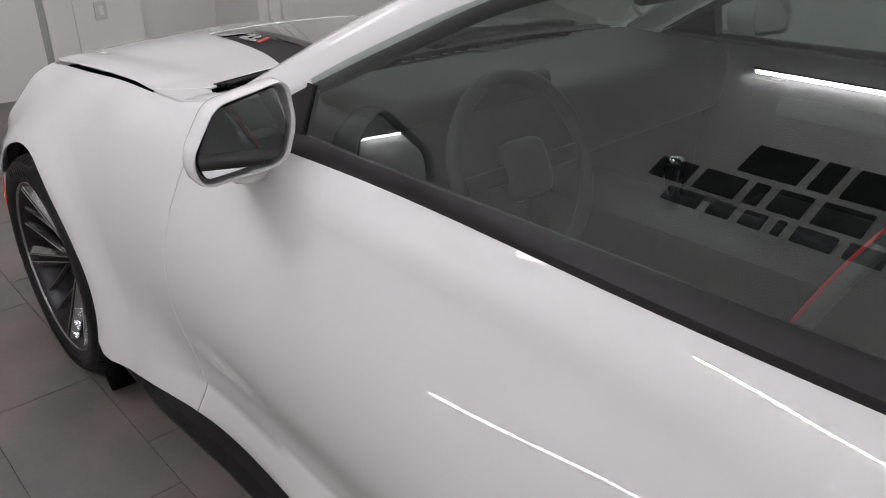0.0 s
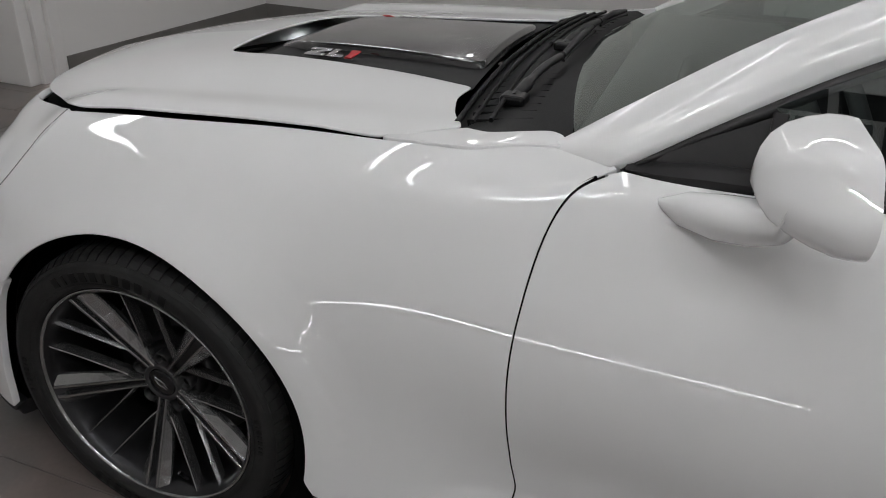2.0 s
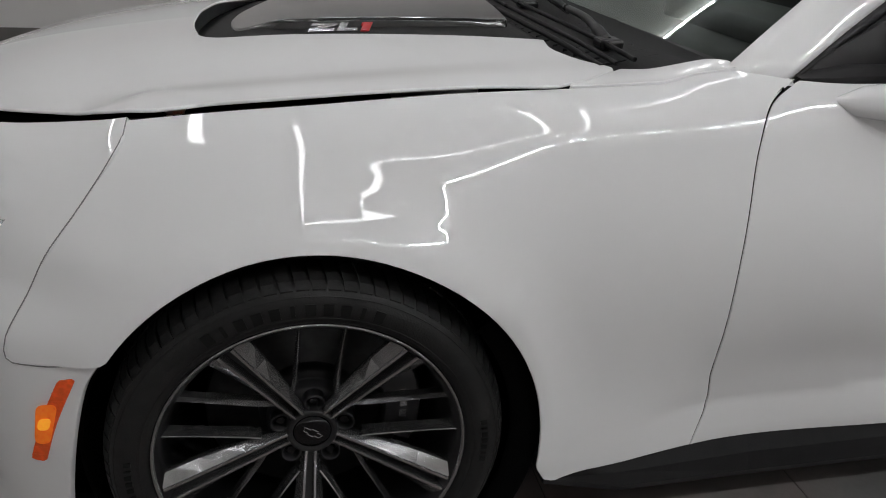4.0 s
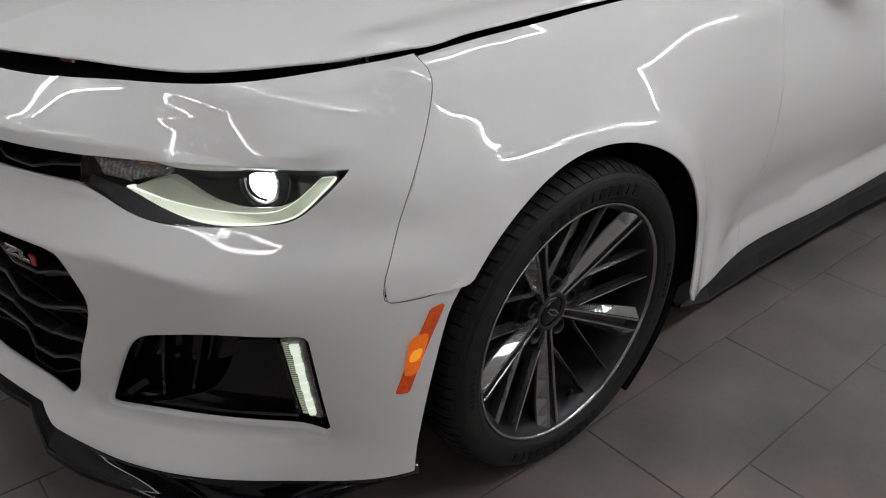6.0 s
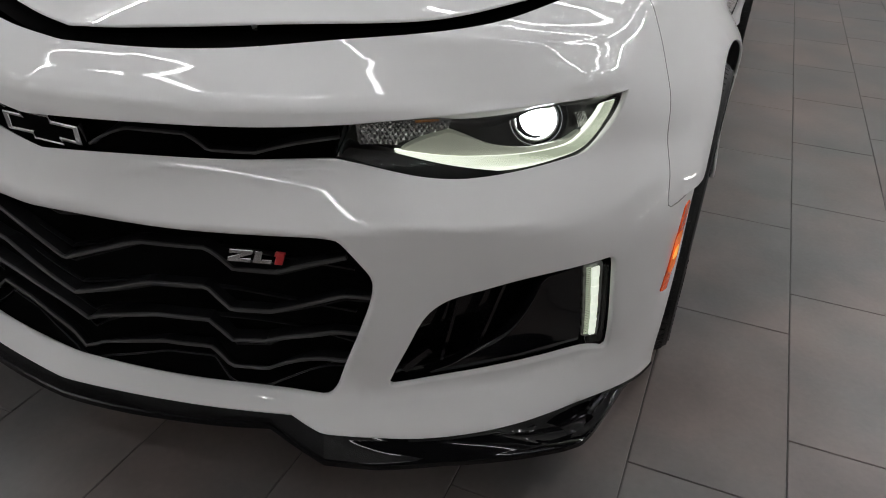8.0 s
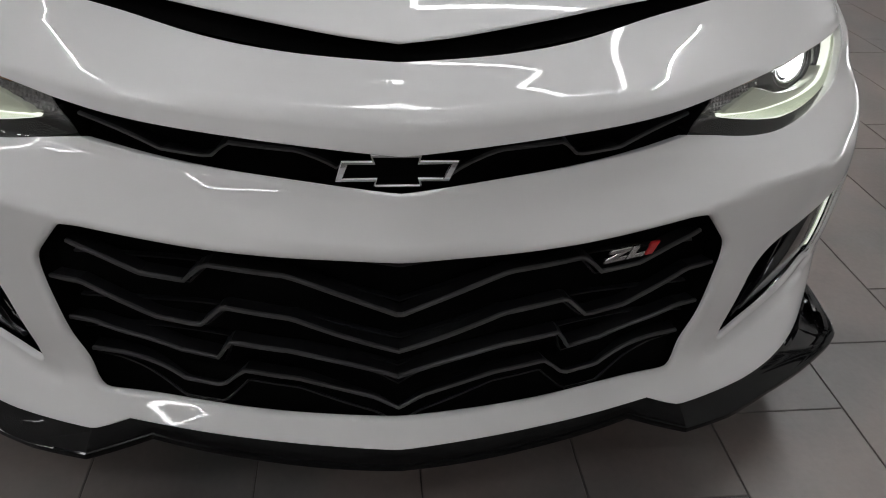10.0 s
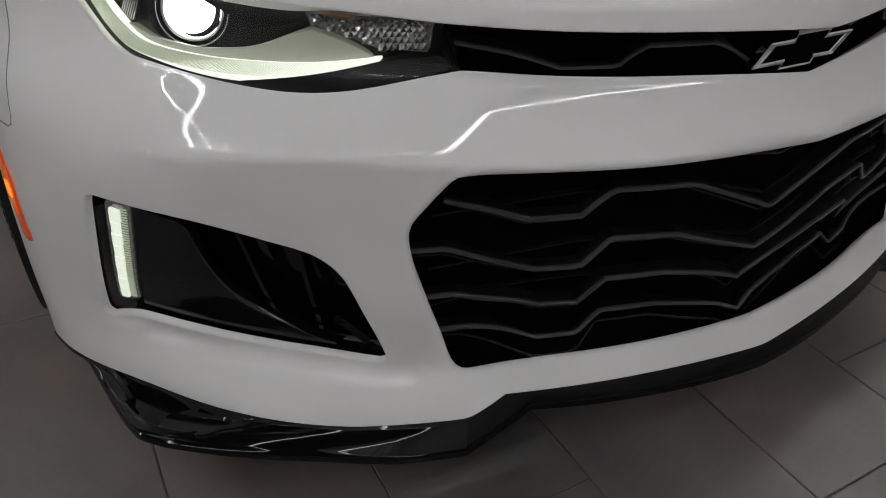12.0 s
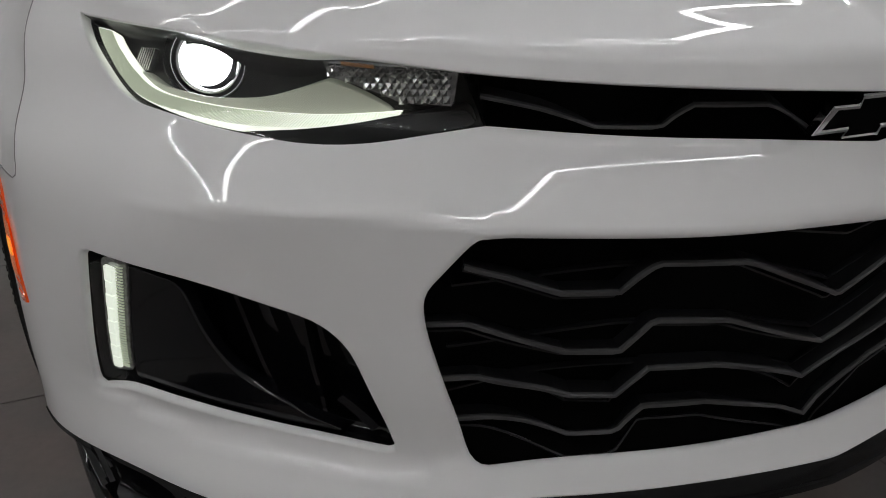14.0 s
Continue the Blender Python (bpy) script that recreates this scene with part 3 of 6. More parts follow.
SIDE = Table(
    [-0.50, -0.25, 0.0, 0.25, 0.45, 0.77, 1.2, 1.7, 2.3, 2.8, 3.4, 3.95],
    [0.16, 0.24, 0.30, 0.38, 0.48, 0.58, 0.68, 0.76, 0.82, 0.86, 0.90, 0.945, 1.0],
    [
        (0.925, 0.930, 0.930, 0.922, 0.905, 0.888, 0.862, 0.830, 0.795, 0.755, 0.660, 0.53, 0.40),
        (0.948, 0.952, 0.956, 0.960, 0.960, 0.947, 0.917, 0.866, 0.812, 0.752, 0.650, 0.53, 0.40),
        (0.952, 0.956, 0.960, 0.964, 0.965, 0.959, 0.938, 0.889, 0.840, 0.794, 0.705, 0.56, 0.42),
        (0.950, 0.954, 0.957, 0.957, 0.956, 0.951, 0.935, 0.898, 0.857, 0.819, 0.750, 0.60, 0.44),
        (0.946, 0.950, 0.944, 0.935, 0.930, 0.928, 0.916, 0.895, 0.871, 0.849, 0.797, 0.65, 0.46),
        (0.885, 0.889, 0.8905, 0.887, 0.900, 0.908, 0.8975, 0.8755, 0.853, 0.837, 0.810, 0.752, 0.60),
        (0.875, 0.886, 0.8905, 0.886, 0.901, 0.910, 0.8995, 0.8765, 0.854, 0.838, 0.820, 0.762, 0.66),
        (0.878, 0.886, 0.886, 0.894, 0.909, 0.917, 0.9065, 0.8855, 0.865, 0.850, 0.838, 0.800, 0.74),
        (0.900, 0.906, 0.900, 0.910, 0.922, 0.928, 0.926, 0.918, 0.906, 0.896, 0.882, 0.842, 0.78),
        (0.945, 0.948, 0.950, 0.952, 0.952, 0.950, 0.944, 0.934, 0.920, 0.908, 0.890, 0.850, 0.79),
        (0.905, 0.912, 0.920, 0.926, 0.928, 0.926, 0.920, 0.910, 0.896, 0.884, 0.866, 0.820, 0.75),
        (0.780, 0.800, 0.815, 0.830, 0.835, 0.835, 0.830, 0.820, 0.806, 0.794, 0.775, 0.730, 0.65),
    ])


def flare(x, z):
    """The upright lip round both wheel openings, with a soft ridge above it."""
    d1 = np.hypot(x - 0.01, (z - 0.333) * 1.03) - 0.373
    d2 = np.hypot(x - 2.812, z - 0.343) - 0.385
    d = np.minimum(np.abs(d1), np.abs(d2))
    t = 1 - smooth((d - 0.020) / 0.125)
    back = np.clip((x + 0.30) / 0.30, 0, 1) * (x < 1)
    lip = 0.005 * np.clip(1 - np.clip(d - 0.040, 0, 1) / 0.045, 0, 1)
    return (0.006 + 0.012 * back) * t + lip


def sill_fold(x, z):
    """The fold above the flared sill."""
    a = smooth((x - 0.56) / 0.20) * (1 - smooth((x - 2.1) / 0.3))
    c = 0.308 + 0.03 * np.clip(x - 0.8, 0, 1.2)
    up, down = np.clip(1 - (z - c) / 0.20, 0, 1), np.clip(1 - (c - z) / 0.085, 0, 1)
    return -0.021 * a * np.where(z > c, up * up, down)


def seam_x(z):
    """Where the joint between bumper and fender runs."""
    return np.interp(z, [0.53, 0.556, 0.600, 0.686, 0.775, 0.841, 0.867, 0.89], [-0.444, -0.446, -0.440, -0.384, -0.320, -0.279, -0.262, -0.25])


def nose_width(x, z):
    """Half width of the nose skin at a length and a height."""
    lo, hi = np.full(len(x), 40.0), np.full(len(x), 71.9)
    for _ in range(30):
        mid = (lo + hi) / 2
        far = AXIS_X - NOSE(mid, z) * np.cos(np.radians(mid)) < x
        lo, hi = np.where(far, mid, lo), np.where(far, hi, mid)
    return NOSE(lo, z) * np.sin(np.radians(lo))


_zs = np.linspace(0.535, 0.88, 24)
_step = nose_width(seam_x(_zs), _zs) - SIDE(seam_x(_zs), _zs)


def seam_blend(x, z):
    """Brings the fender skin out or in to meet the bumper at their joint."""
    d = np.clip((x - seam_x(z)) / 0.22, 0, 1)
    return np.interp(z, _zs, _step) * (1 - d * d * (3 - 2 * d)) * np.clip((z - 0.40) / 0.12, 0, 1)


def crease(x, z):
    """Tightens the bend along the waist of fender and door into a soft crease."""
    def bend(k):
        return -0.07 * k * np.log1p(np.exp(np.clip((z - 0.70) / k, -40, 40)))
    a = np.clip((x - 0.10) / 0.4, 0, 1)
    return a * a * (3 - 2 * a) * (0.45 * (bend(0.022) - bend(0.045))) * np.clip((0.97 - z) / 0.08, 0, 1)


def side_place(sign):
    def f(u, v):
        return np.stack([u, sign * (SIDE(u, v) + flare(u, v) + sill_fold(u, v) + seam_blend(u, v) + crease(u, v)), v], 1)
    return f


flank = surfaced(side_place(-1), lambda p: np.stack([0 * p[:, 0], -1 + 0 * p[:, 1], 0.4 + 0 * p[:, 2]], 1))

BONNET = Table(
    [-0.85, -0.62, -0.40, -0.20, 0.0, 0.25, 0.50, 0.75],
    [0, 0.18, 0.30, 0.42, 0.55, 0.66, 0.78],
    [
        (0.775, 0.762, 0.752, 0.745, 0.742, 0.74, 0.74),
        (0.842, 0.836, 0.829, 0.820, 0.808, 0.795, 0.78),
        (0.882, 0.878, 0.873, 0.864, 0.852, 0.843, 0.830),
        (0.908, 0.906, 0.902, 0.893, 0.880, 0.874, 0.866),
        (0.926, 0.925, 0.922, 0.913, 0.899, 0.893, 0.886),
        (0.940, 0.939, 0.936, 0.928, 0.917, 0.911, 0.902),
        (0.950, 0.949, 0.946, 0.940, 0.932, 0.927, 0.917),
        (0.955, 0.954, 0.951, 0.947, 0.942, 0.938, 0.930),
    ])


def fender_top_z(x):
    return np.interp(x, [-0.262, 0.0, 0.30, 0.55, 0.63, 0.70, 0.766], [0.867, 0.888, 0.910, 0.9245, 0.930, 0.943, 0.951])


def fender_edge(x):
    """Half width of the fender's upper edge."""
    return SIDE(x, fender_top_z(x)) + seam_blend(x, fender_top_z(x))


def hood_z(u, w):
    t = np.clip((w - 0.56) / 0.12, 0, 1) * np.clip((u + 0.40) / 0.15, 0, 1)
    fix = fender_top_z(np.clip(u, -0.262, 0.66)) + 0.003 - 0.0026 * smooth((u - 0.33) / 0.12) + 0.006 * (1 - smooth((u - 0.05) / 0.40)) - BONNET(np.clip(u, -0.262, 0.66), fender_edge(np.clip(u, -0.262, 0.66)))
    return BONNET(u, w) + fix * t * t * (3 - 2 * t)


def hood_place(u, v):
    return np.stack([u, v, hood_z(u, np.abs(v))], 1)


bonnet = surfaced(hood_place, lambda p: np.stack([0 * p[:, 0], 0 * p[:, 1], 1 + 0 * p[:, 2]], 1))

car = empty("car", None, "white two-door sports coupe parked on the tiled floor, lights on", "car")

# ---- front bumper ----
CHIN = ring([(0, 0.223), (12, 0.229), (23.4, 0.233), (26.2, 0.214), (34, 0.206), (42, 0.203), (50, 0.199), (57, 0.192), (62.0, 0.184)])
top_edge = crom(ring([(0, 0.777), (10, 0.778), (20, 0.784), (30, 0.797), (38, 0.810), (46, 0.822), (53, 0.836), (59, 0.852), (63.8, 0.867)]), 8)
gap_edge = crom(ring([(63.8, 0.867), (65.0, 0.842), (63.6, 0.775), (61.1, 0.684), (59.1, 0.585)]), 6)
gap_low = rounded(ring([(59.1, 0.585, 0), (58.7, 0.541, 0.03), (62.5, 0.539, 0.0), (66.3, 0.546, 0)]), 0.02)
arch_edge = crom(ring([(66.3, 0.546), (64.9, 0.500), (63.75, 0.420), (62.8, 0.330), (62.2, 0.250), (62.0, 0.184)]), 6)
chin_edge = np.array(CHIN[::-1])
half = np.vstack([top_edge, gap_edge[1:], gap_low[2:-1], arch_edge, chin_edge[1:]])
outer = resample(both(half), 0.010)
grille_half = np.vstack([crom(ring([(0, 0.549), (9, 0.552), (18, 0.553), (25.8, 0.553)]), 6),
                         rounded(ring([(25.0, 0.553, 0), (27.6, 0.552, 0.05), (31.0, 0.478, 0.06), (30.7, 0.435, 0.05), (27.2, 0.262, 0.025), (24, 0.262, 0)]), 0.03)[1:-1],
                         crom(ring([(23, 0.262), (14, 0.261), (0, 0.259)]), 6)])
grille_hole = shrink(resample(both(grille_half), 0.010), -0.009)
LAMP_RING = ring([(27.7, 0.644, 0.0), (37.0, 0.620, 0.10), (45.0, 0.633, 0.06), (51.5, 0.650, 0.04), (54.1, 0.689, 0.03), (56.5, 0.7315, 0.003), (46.7, 0.7225, 0.05), (29.4, 0.7045, 0.0)])
lamp_line = rounded(LAMP_RING, 0.02)
brow = crom(ring([(29.4, 0.7045), (20, 0.702), (10, 0.698), (0, 0.692)]), 6)
sill = crom(ring([(0, 0.629), (9.5, 0.636), (19, 0.640), (27.7, 0.644)]), 6)
eye_half = np.vstack([sill[:-1], lamp_line, brow[1:]])
eye_hole = resample(both(eye_half), 0.010)
FOG_RING = ring([(32.1, 0.279, 0.012), (35.8, 0.436, 0.05), (44, 0.478, 0.05), (52.55, 0.4895, 0.014), (54.25, 0.286, 0.014), (51.6, 0.294, 0.01), (42, 0.286, 0.05)])
fog_line = resample(rounded(FOG_RING, 0.02), 0.008)
fog_line = shrink(fog_line, -0.004)
lip_open = [(0.002, 0.001), (0.004, 0.004), (0.0048, 0.011)]
lip_grille = [(0.004, 0.001), (0.0075, 0.003), (0.0098, 0.0065), (0.0106, 0.012)]
lip_edge = [(0.0015, 0.0015), (0.002, 0.004), (0.002, 0.016)]


v, f, n = panel([outer, grille_hole, eye_hole, fog_line, fog_line * (-1, 1)], nose, 0.011, [lip_edge, lip_grille, lip_edge, lip_open, lip_open])
bumper = mesh_object("front_bumper", v, f, WHITE, car, "white painted front bumper cover with black openings", n)

# ---- hood with its notch for the black insert ----
_hx = np.array([0.44, 0.36, 0.30, 0.15, 0.0, -0.13, -0.255])
HOOD_SIDE = crom([*zip(_hx, np.interp(_hx, [-0.25, 0.1, 0.44], [0.012, 0.0105, 0.006]) - fender_edge(_hx)), (-0.385, -0.635), (-0.555, -0.505), (-0.670, -0.28), (-0.743, -0.10), (-0.772, 0.0)], 8)
NOTCH = np.vstack([crom([(0.515, -0.428), (0.36, -0.378), (0.21, -0.345), (0.0, -0.310), (-0.045, -0.3035)], 6),
                   rounded([(-0.05, -0.303, 0), (-0.190, -0.288, 0.13), (-0.222, -0.10, 0.10), (-0.222, 0.0, 0)], 0.05, 8)[1:]])
HOOD_REAR = rounded([(0.445, -0.7245, 0), (0.495, -0.7235, 0.03), (0.578, -0.664, 0.02), (0.535, -0.592, 0.05), (0.505, -0.49, 0.03), (0.515, -0.428, 0)], 0.03)[1:-1]
hood_half = np.vstack([HOOD_SIDE[::-1], HOOD_REAR, NOTCH])
hood_line = resample(np.vstack([hood_half, (hood_half[::-1] * (1, -1))[1:-1]]), 0.012)
v, f, n = panel([hood_line], bonnet, 0.018, [[(0.0020, 0.0012), (0.0028, 0.004), (0.001, 0.0065), (-0.02, 0.007)]])
hood = mesh_object("hood", v, f, WHITE, car, "white painted hood with a raised centre", n)

# black shut-line channel below the hood's edge
chan = np.vstack([HOOD_SIDE[::-1]])
cl = np.vstack([chan, (chan * (1, -1))[::-1][1:]])
pz = hood_z(cl[:, 0], np.abs(cl[:, 1]))
d = np.stack([np.gradient(cl[:, 1]), -np.gradient(cl[:, 0])], 1)
d /= np.linalg.norm(d, axis=1)[:, None]
cv = [(x - dd[0] * 0.03, y - dd[1] * 0.03, z - 0.022) for (x, y), z, dd in zip(cl, pz, d)] + [(x + dd[0] * 0.012, y + dd[1] * 0.012, z - 0.035) for (x, y), z, dd in zip(cl, pz, d)]
k = len(cl)
mesh_object("hood_seal", cv, [(i, i + 1, k + i + 1, k + i) for i in range(k - 1)], DARK, car, "black rubber seal in the hood gap")

# white shoulder between hood, fender and scuttle
def shoulder_place(u, v):
    top = fender_top_z(np.clip(u, -0.26, 0.766))
    s = np.clip(fender_edge(u) - np.abs(v), 0, 0.06)
    rise = np.interp(u, [0.44, 0.52, 0.60, 0.69, 0.77], [0.10, 0.10, 0.12, 0.20, 0.30])
    return np.stack([u, v, top + 0.001 + rise * (s - s * s / 0.12)], 1)


shoulder = surfaced(shoulder_place, lambda p: np.stack([0 * p[:, 0], 0 * p[:, 1], 1 + 0 * p[:, 2]], 1))
_sx = np.linspace(0.46, 0.775, 12)
_inner = crom([(0.775, -0.712), (0.744, -0.690), (0.694, -0.690), (0.650, -0.686), (0.615, -0.676), (0.588, -0.664)], 4)
shoulder_line = resample(np.vstack([np.stack([_sx, -fender_edge(_sx) - 0.0015], 1), _inner, [(0.530, -0.702), (0.498, -0.7285), (0.47, -0.7285)]]), 0.008)
v, f, n = panel([shoulder_line], shoulder, 0.012, [[(0.001, 0.001), (0.0012, 0.004), (0.0, 0.02)]])
for s in (False, True):
    mesh_object("fender_shoulder", v, f, WHITE, car, "white painted fender corner beside the scuttle", n, flip_y=s)

# ---- fenders, doors, quarters ----
door_front = crom([(0.878, 0.941), (0.815, 0.903), (0.783, 0.830), (0.765, 0.705), (0.760, 0.595), (0.766, 0.477), (0.776, 0.38)], 6)
door_front = np.vstack([door_front, rounded([(0.776, 0.38, 0), (0.792, 0.305, 0.03), (0.758, 0.218, 0)], 0.02)[1:]])


def arc(cx, cz, r, a0, a1, n=40):
    return np.array([(cx + r * math.cos(radians(a)), cz + r * math.sin(radians(a))) for a in np.linspace(a0, a1, n)])


fender_top = crom([(-0.262, 0.867), (0.0, 0.888), (0.30, 0.910), (0.55, 0.9245), (0.63, 0.930), (0.70, 0.943), (0.766, 0.951)], 6)
bgap_x = crom([(-0.446, 0.556), (-0.440, 0.600), (-0.384, 0.686), (-0.320, 0.775), (-0.279, 0.841), (-0.262, 0.867)], 6)
fender_line = np.vstack([fender_top, [(0.82, 0.947)], door_front, [(0.60, 0.224), (0.435, 0.236), (0.412, 0.25)],
                         arc(0.015, 0.333, 0.382, -8, 145) - np.stack([0 * np.linspace(0, 1, 40), 0.004 * np.sin(np.radians(np.linspace(0, 180, 40))) ** 2], 1), rounded([(-0.31, 0.5445, 0), (-0.444, 0.538, 0.02), (-0.446, 0.556, 0)], 0.02)[:-1], bgap_x[:-1]])
fender_line = resample(fender_line, 0.010)

edge = [(0.0010, 0.0010), (0.0014, 0.003), (0.0005, 0.006), (-0.01, 0.0065)]
fender_line = shrink(fender_line, 0.0029)
v, f, n = panel([fender_line], flank, 0.016, [edge])
for s in (False, True):
    mesh_object("front_fender", v, f, WHITE, car, "white painted front fender round the wheel", n, flip_y=s)

door_top = crom([(0.878, 0.941), (1.0, 0.937), (1.294, 0.941), (1.69, 0.951), (2.12, 0.963)], 8)
door_line = np.vstack([door_front[::-1], door_top[1:], [(2.16, 0.90), (2.18, 0.70), (2.13, 0.45), (2.08, 0.225)], crom([(2.08, 0.225), (1.4, 0.216), (0.758, 0.218)], 8)[1:-1]])
door_line = shrink(resample(door_line, 0.012), 0.0029)
v, f, n = panel([door_line], flank, 0.022, [edge])
doors = [mesh_object("door", v, f, WHITE, car, "white painted long coupe door, closed", n, flip_y=s) for s in (False, True)]
quarter_line = np.vstack([[(2.085, 0.222), (2.135, 0.45), (2.185, 0.70), (2.165, 0.90), (2.125, 0.966), (2.6, 0.985), (3.4, 0.985), (3.9, 0.93), (3.93, 0.5), (3.75, 0.25), (3.24, 0.24)],
                          arc(2.812, 0.343, 0.385, 0, 180, 40), [(2.40, 0.24)]])
quarter_line = shrink(resample(quarter_line, 0.02), 0.002)
v, f, n = panel([quarter_line], flank, 0.035, [edge])
for s in (False, True):
    mesh_object("rear_quarter_panel", v, f, WHITE, car, "white painted rear quarter panel", n, flip_y=s)

# dark gap backing under fender and door edges
for s in (1, -1):
    line = [(x, s * (float(-side_place(-1)(np.array([x]), np.array([z]))[0, 1]) - 0.009), z) for x, z in door_front[3:]]
    vv, ff = tube_mesh(line, 0.0068, 6)
    mesh_object("door_seal", vv, ff, DARK, car, "black rubber seal in the door gap")
    p, nn = nose(resample(np.vstack([gap_edge, gap_low[1:]]), 0.012, False))
    vv, ff = tube_mesh(p - nn * 0.0003, 0.0010, 6)
    mesh_object("bumper_seal", vv, ff, JOINT, car, "dark joint between bumper and fender", flip_y=s < 0)

# ---- lower body: black side skirts and floor pan ----
SKIRT = [(0.43, 0.925, 0.222, 0.205), (0.60, 0.910, 0.210, 0.150), (0.9, 0.89, 0.208, 0.135), (1.5, 0.885, 0.208, 0.13), (2.1, 0.905, 0.212, 0.135), (2.40, 0.925, 0.232, 0.16)]
for s in (1, -1):
    vv = []
    for x, w, zt, zb in SKIRT:
        for a, b in ((w - 0.10, zt + 0.02), (w - 0.022, zt + 0.012), (w + 0.002, zt - 0.022), (w + 0.014, zb + 0.012), (w + 0.012, zb), (w - 0.05, zb - 0.005)):
            vv.append((x, s * a, b))
    ff = grid_faces(len(SKIRT), 6) + [tuple(range(6)), tuple(30 + i for i in range(6))]
    if s > 0:
        ff = [g[::-1] for g in ff]
    mesh_object("side_skirt", vv, ff, SATIN_BLACK, car, "black side skirt blade below the door", smooth=False)
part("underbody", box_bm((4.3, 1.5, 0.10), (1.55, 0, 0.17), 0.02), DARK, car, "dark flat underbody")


# ---- black openings of the nose ----
def band(pts, depth, n=8, smooth=False):
    """A line of places and normals on the nose skin, pressed in by depth, from (degrees, height) corners."""
    q = crom(ring(pts), n) if smooth else resample(np.array(ring(pts)), 0.012, False)
    p, nn = nose(q)
    return p - nn * depth, nn


def sheet(name, line, depth, material, parent, label="", step=0.014, lips=None, fn=None, mirror=False):
    v, f, n = panel([line], lifted(fn or nose, -depth), step, [lips] if lips else [])
    return mesh_object(name, v, f, material, parent, label, n, flip_y=mirror)


# a loose liner behind the whole nose, so that nothing shows through; near-black for the unlit depth
liner_half = ring([(0, 0.76), (30, 0.76), (56, 0.80), (56, 0.23), (26, 0.24), (0, 0.24)])
sheet("nose_liner", resample(both(liner_half), 0.03), 0.13, DARK, car, "near-black sheet standing for the unlit depth behind the grilles", 0.05)

# lower grille
low_grille = empty("lower_grille", car, "gloss black grille of zigzag bars in the bumper opening")
# back sheet with the shade behind the bars put into its colour
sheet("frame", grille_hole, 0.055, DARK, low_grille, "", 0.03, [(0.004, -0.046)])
BAR_ROWS = [
    [(0.0, 0.430), (9.3, 0.497), (15.9, 0.504), (18.1, 0.466), (22.1, 0.467), (28.4, 0.505)],
    [(0.0, 0.358), (9.2, 0.417), (15.2, 0.4265), (17.4, 0.3865), (21.2, 0.391), (28.0, 0.435), (30.9, 0.434)],
    [(0.0, 0.297), (9.4, 0.348), (14.9, 0.355), (16.7, 0.306), (20.3, 0.309), (27.1, 0.366), (29.5, 0.367)],
    [(0.0, 0.264), (2.2, 0.274), (9.3, 0.291), (14.4, 0.293), (16.5, 0.2740), (20.1, 0.2745), (25.8, 0.299), (28.0, 0.305)],
]
for left in BAR_ROWS:
    pts = [(-a, b) for a, b in left[::-1]] + left[1:]
    top = 31.5
    pts = [(max(-top, min(top, a)), b) for a, b in pts]
    p, nn = band(pts, 0.050)
    v, f = ribbon(p, nn, 0.0030, 0.022)
    bar = mesh_object("grille_bar", v, f, SATIN_BLACK, low_grille, smooth=False)
    # face strip in the paler colour that stands for caught light
    v, f = ribbon(p + nn * 0.0215, nn, 0.0062, 0.005)
    mesh_object("bar_face", v, f, BAR_GLEAM, bar, smooth=False)
    p, nn = band([(a, b - 0.014) for a, b in pts], 0.052)
    v, f = ribbon(p, nn, 0.0035, 0.012)
    mesh_object("grille_rib", v, f, SATIN_BLACK, low_grille, smooth=False)
for z0, z1 in ((0.487, 0.470), (0.414, 0.398), (0.340, 0.330), (0.530, 0.536)):
    p, nn = band([(-29, z1), (-18, z0), (-9, z0), (0, z1 - 0.03), (9, z0), (18, z0), (29, z1)], 0.054)
    v, f = ribbon(p, nn, 0.004, 0.008)
    mesh_object("grille_rib", v, f, SATIN_BLACK, low_grille, smooth=False)

# upper grille
up_half = np.vstack([sill, brow])
up_line = resample(both(up_half), 0.012)
top_grille = empty("upper_grille", car, "slim gloss black upper grille between the headlights")
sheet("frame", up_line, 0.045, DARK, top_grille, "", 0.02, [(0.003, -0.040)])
left = [(4.0, 0.641), (8.3, 0.662), (13.9, 0.663), (15.8, 0.646), (20.4, 0.646), (24.4, 0.658), (28.3, 0.667)]
for sgn in (1, -1):
    p, nn = band([(sgn * a, b) for a, b in left], 0.040)
    v, f = ribbon(p, nn, 0.0030, 0.018)
    bar = mesh_object("grille_bar", v, f, SATIN_BLACK, top_grille, smooth=False)
    v, f = ribbon(p + nn * 0.0175, nn, 0.0045, 0.005)
    mesh_object("bar_face", v, f, BAR_GLEAM, bar, smooth=False)
    p, nn = band([(sgn * 3.5, 0.686), (sgn * 14, 0.690), (sgn * 28.5, 0.694)], 0.042)
    v, f = ribbon(p, nn, 0.004, 0.012)
    mesh_object("grille_rib", v, f, SATIN_BLACK, top_grille, smooth=False)

# bow-tie badge: a plain outlined cross shape
BOWTIE = [(0.077, 0.020), (0.034, 0.020), (0.037, 0.034), (-0.035, 0.034), (-0.033, 0.020), (-0.088, 0.020), (-0.077, -0.019), (-0.036, -0.019), (-0.039, -0.034), (0.034, -0.034), (0.031, -0.019), (0.088, -0.019)]


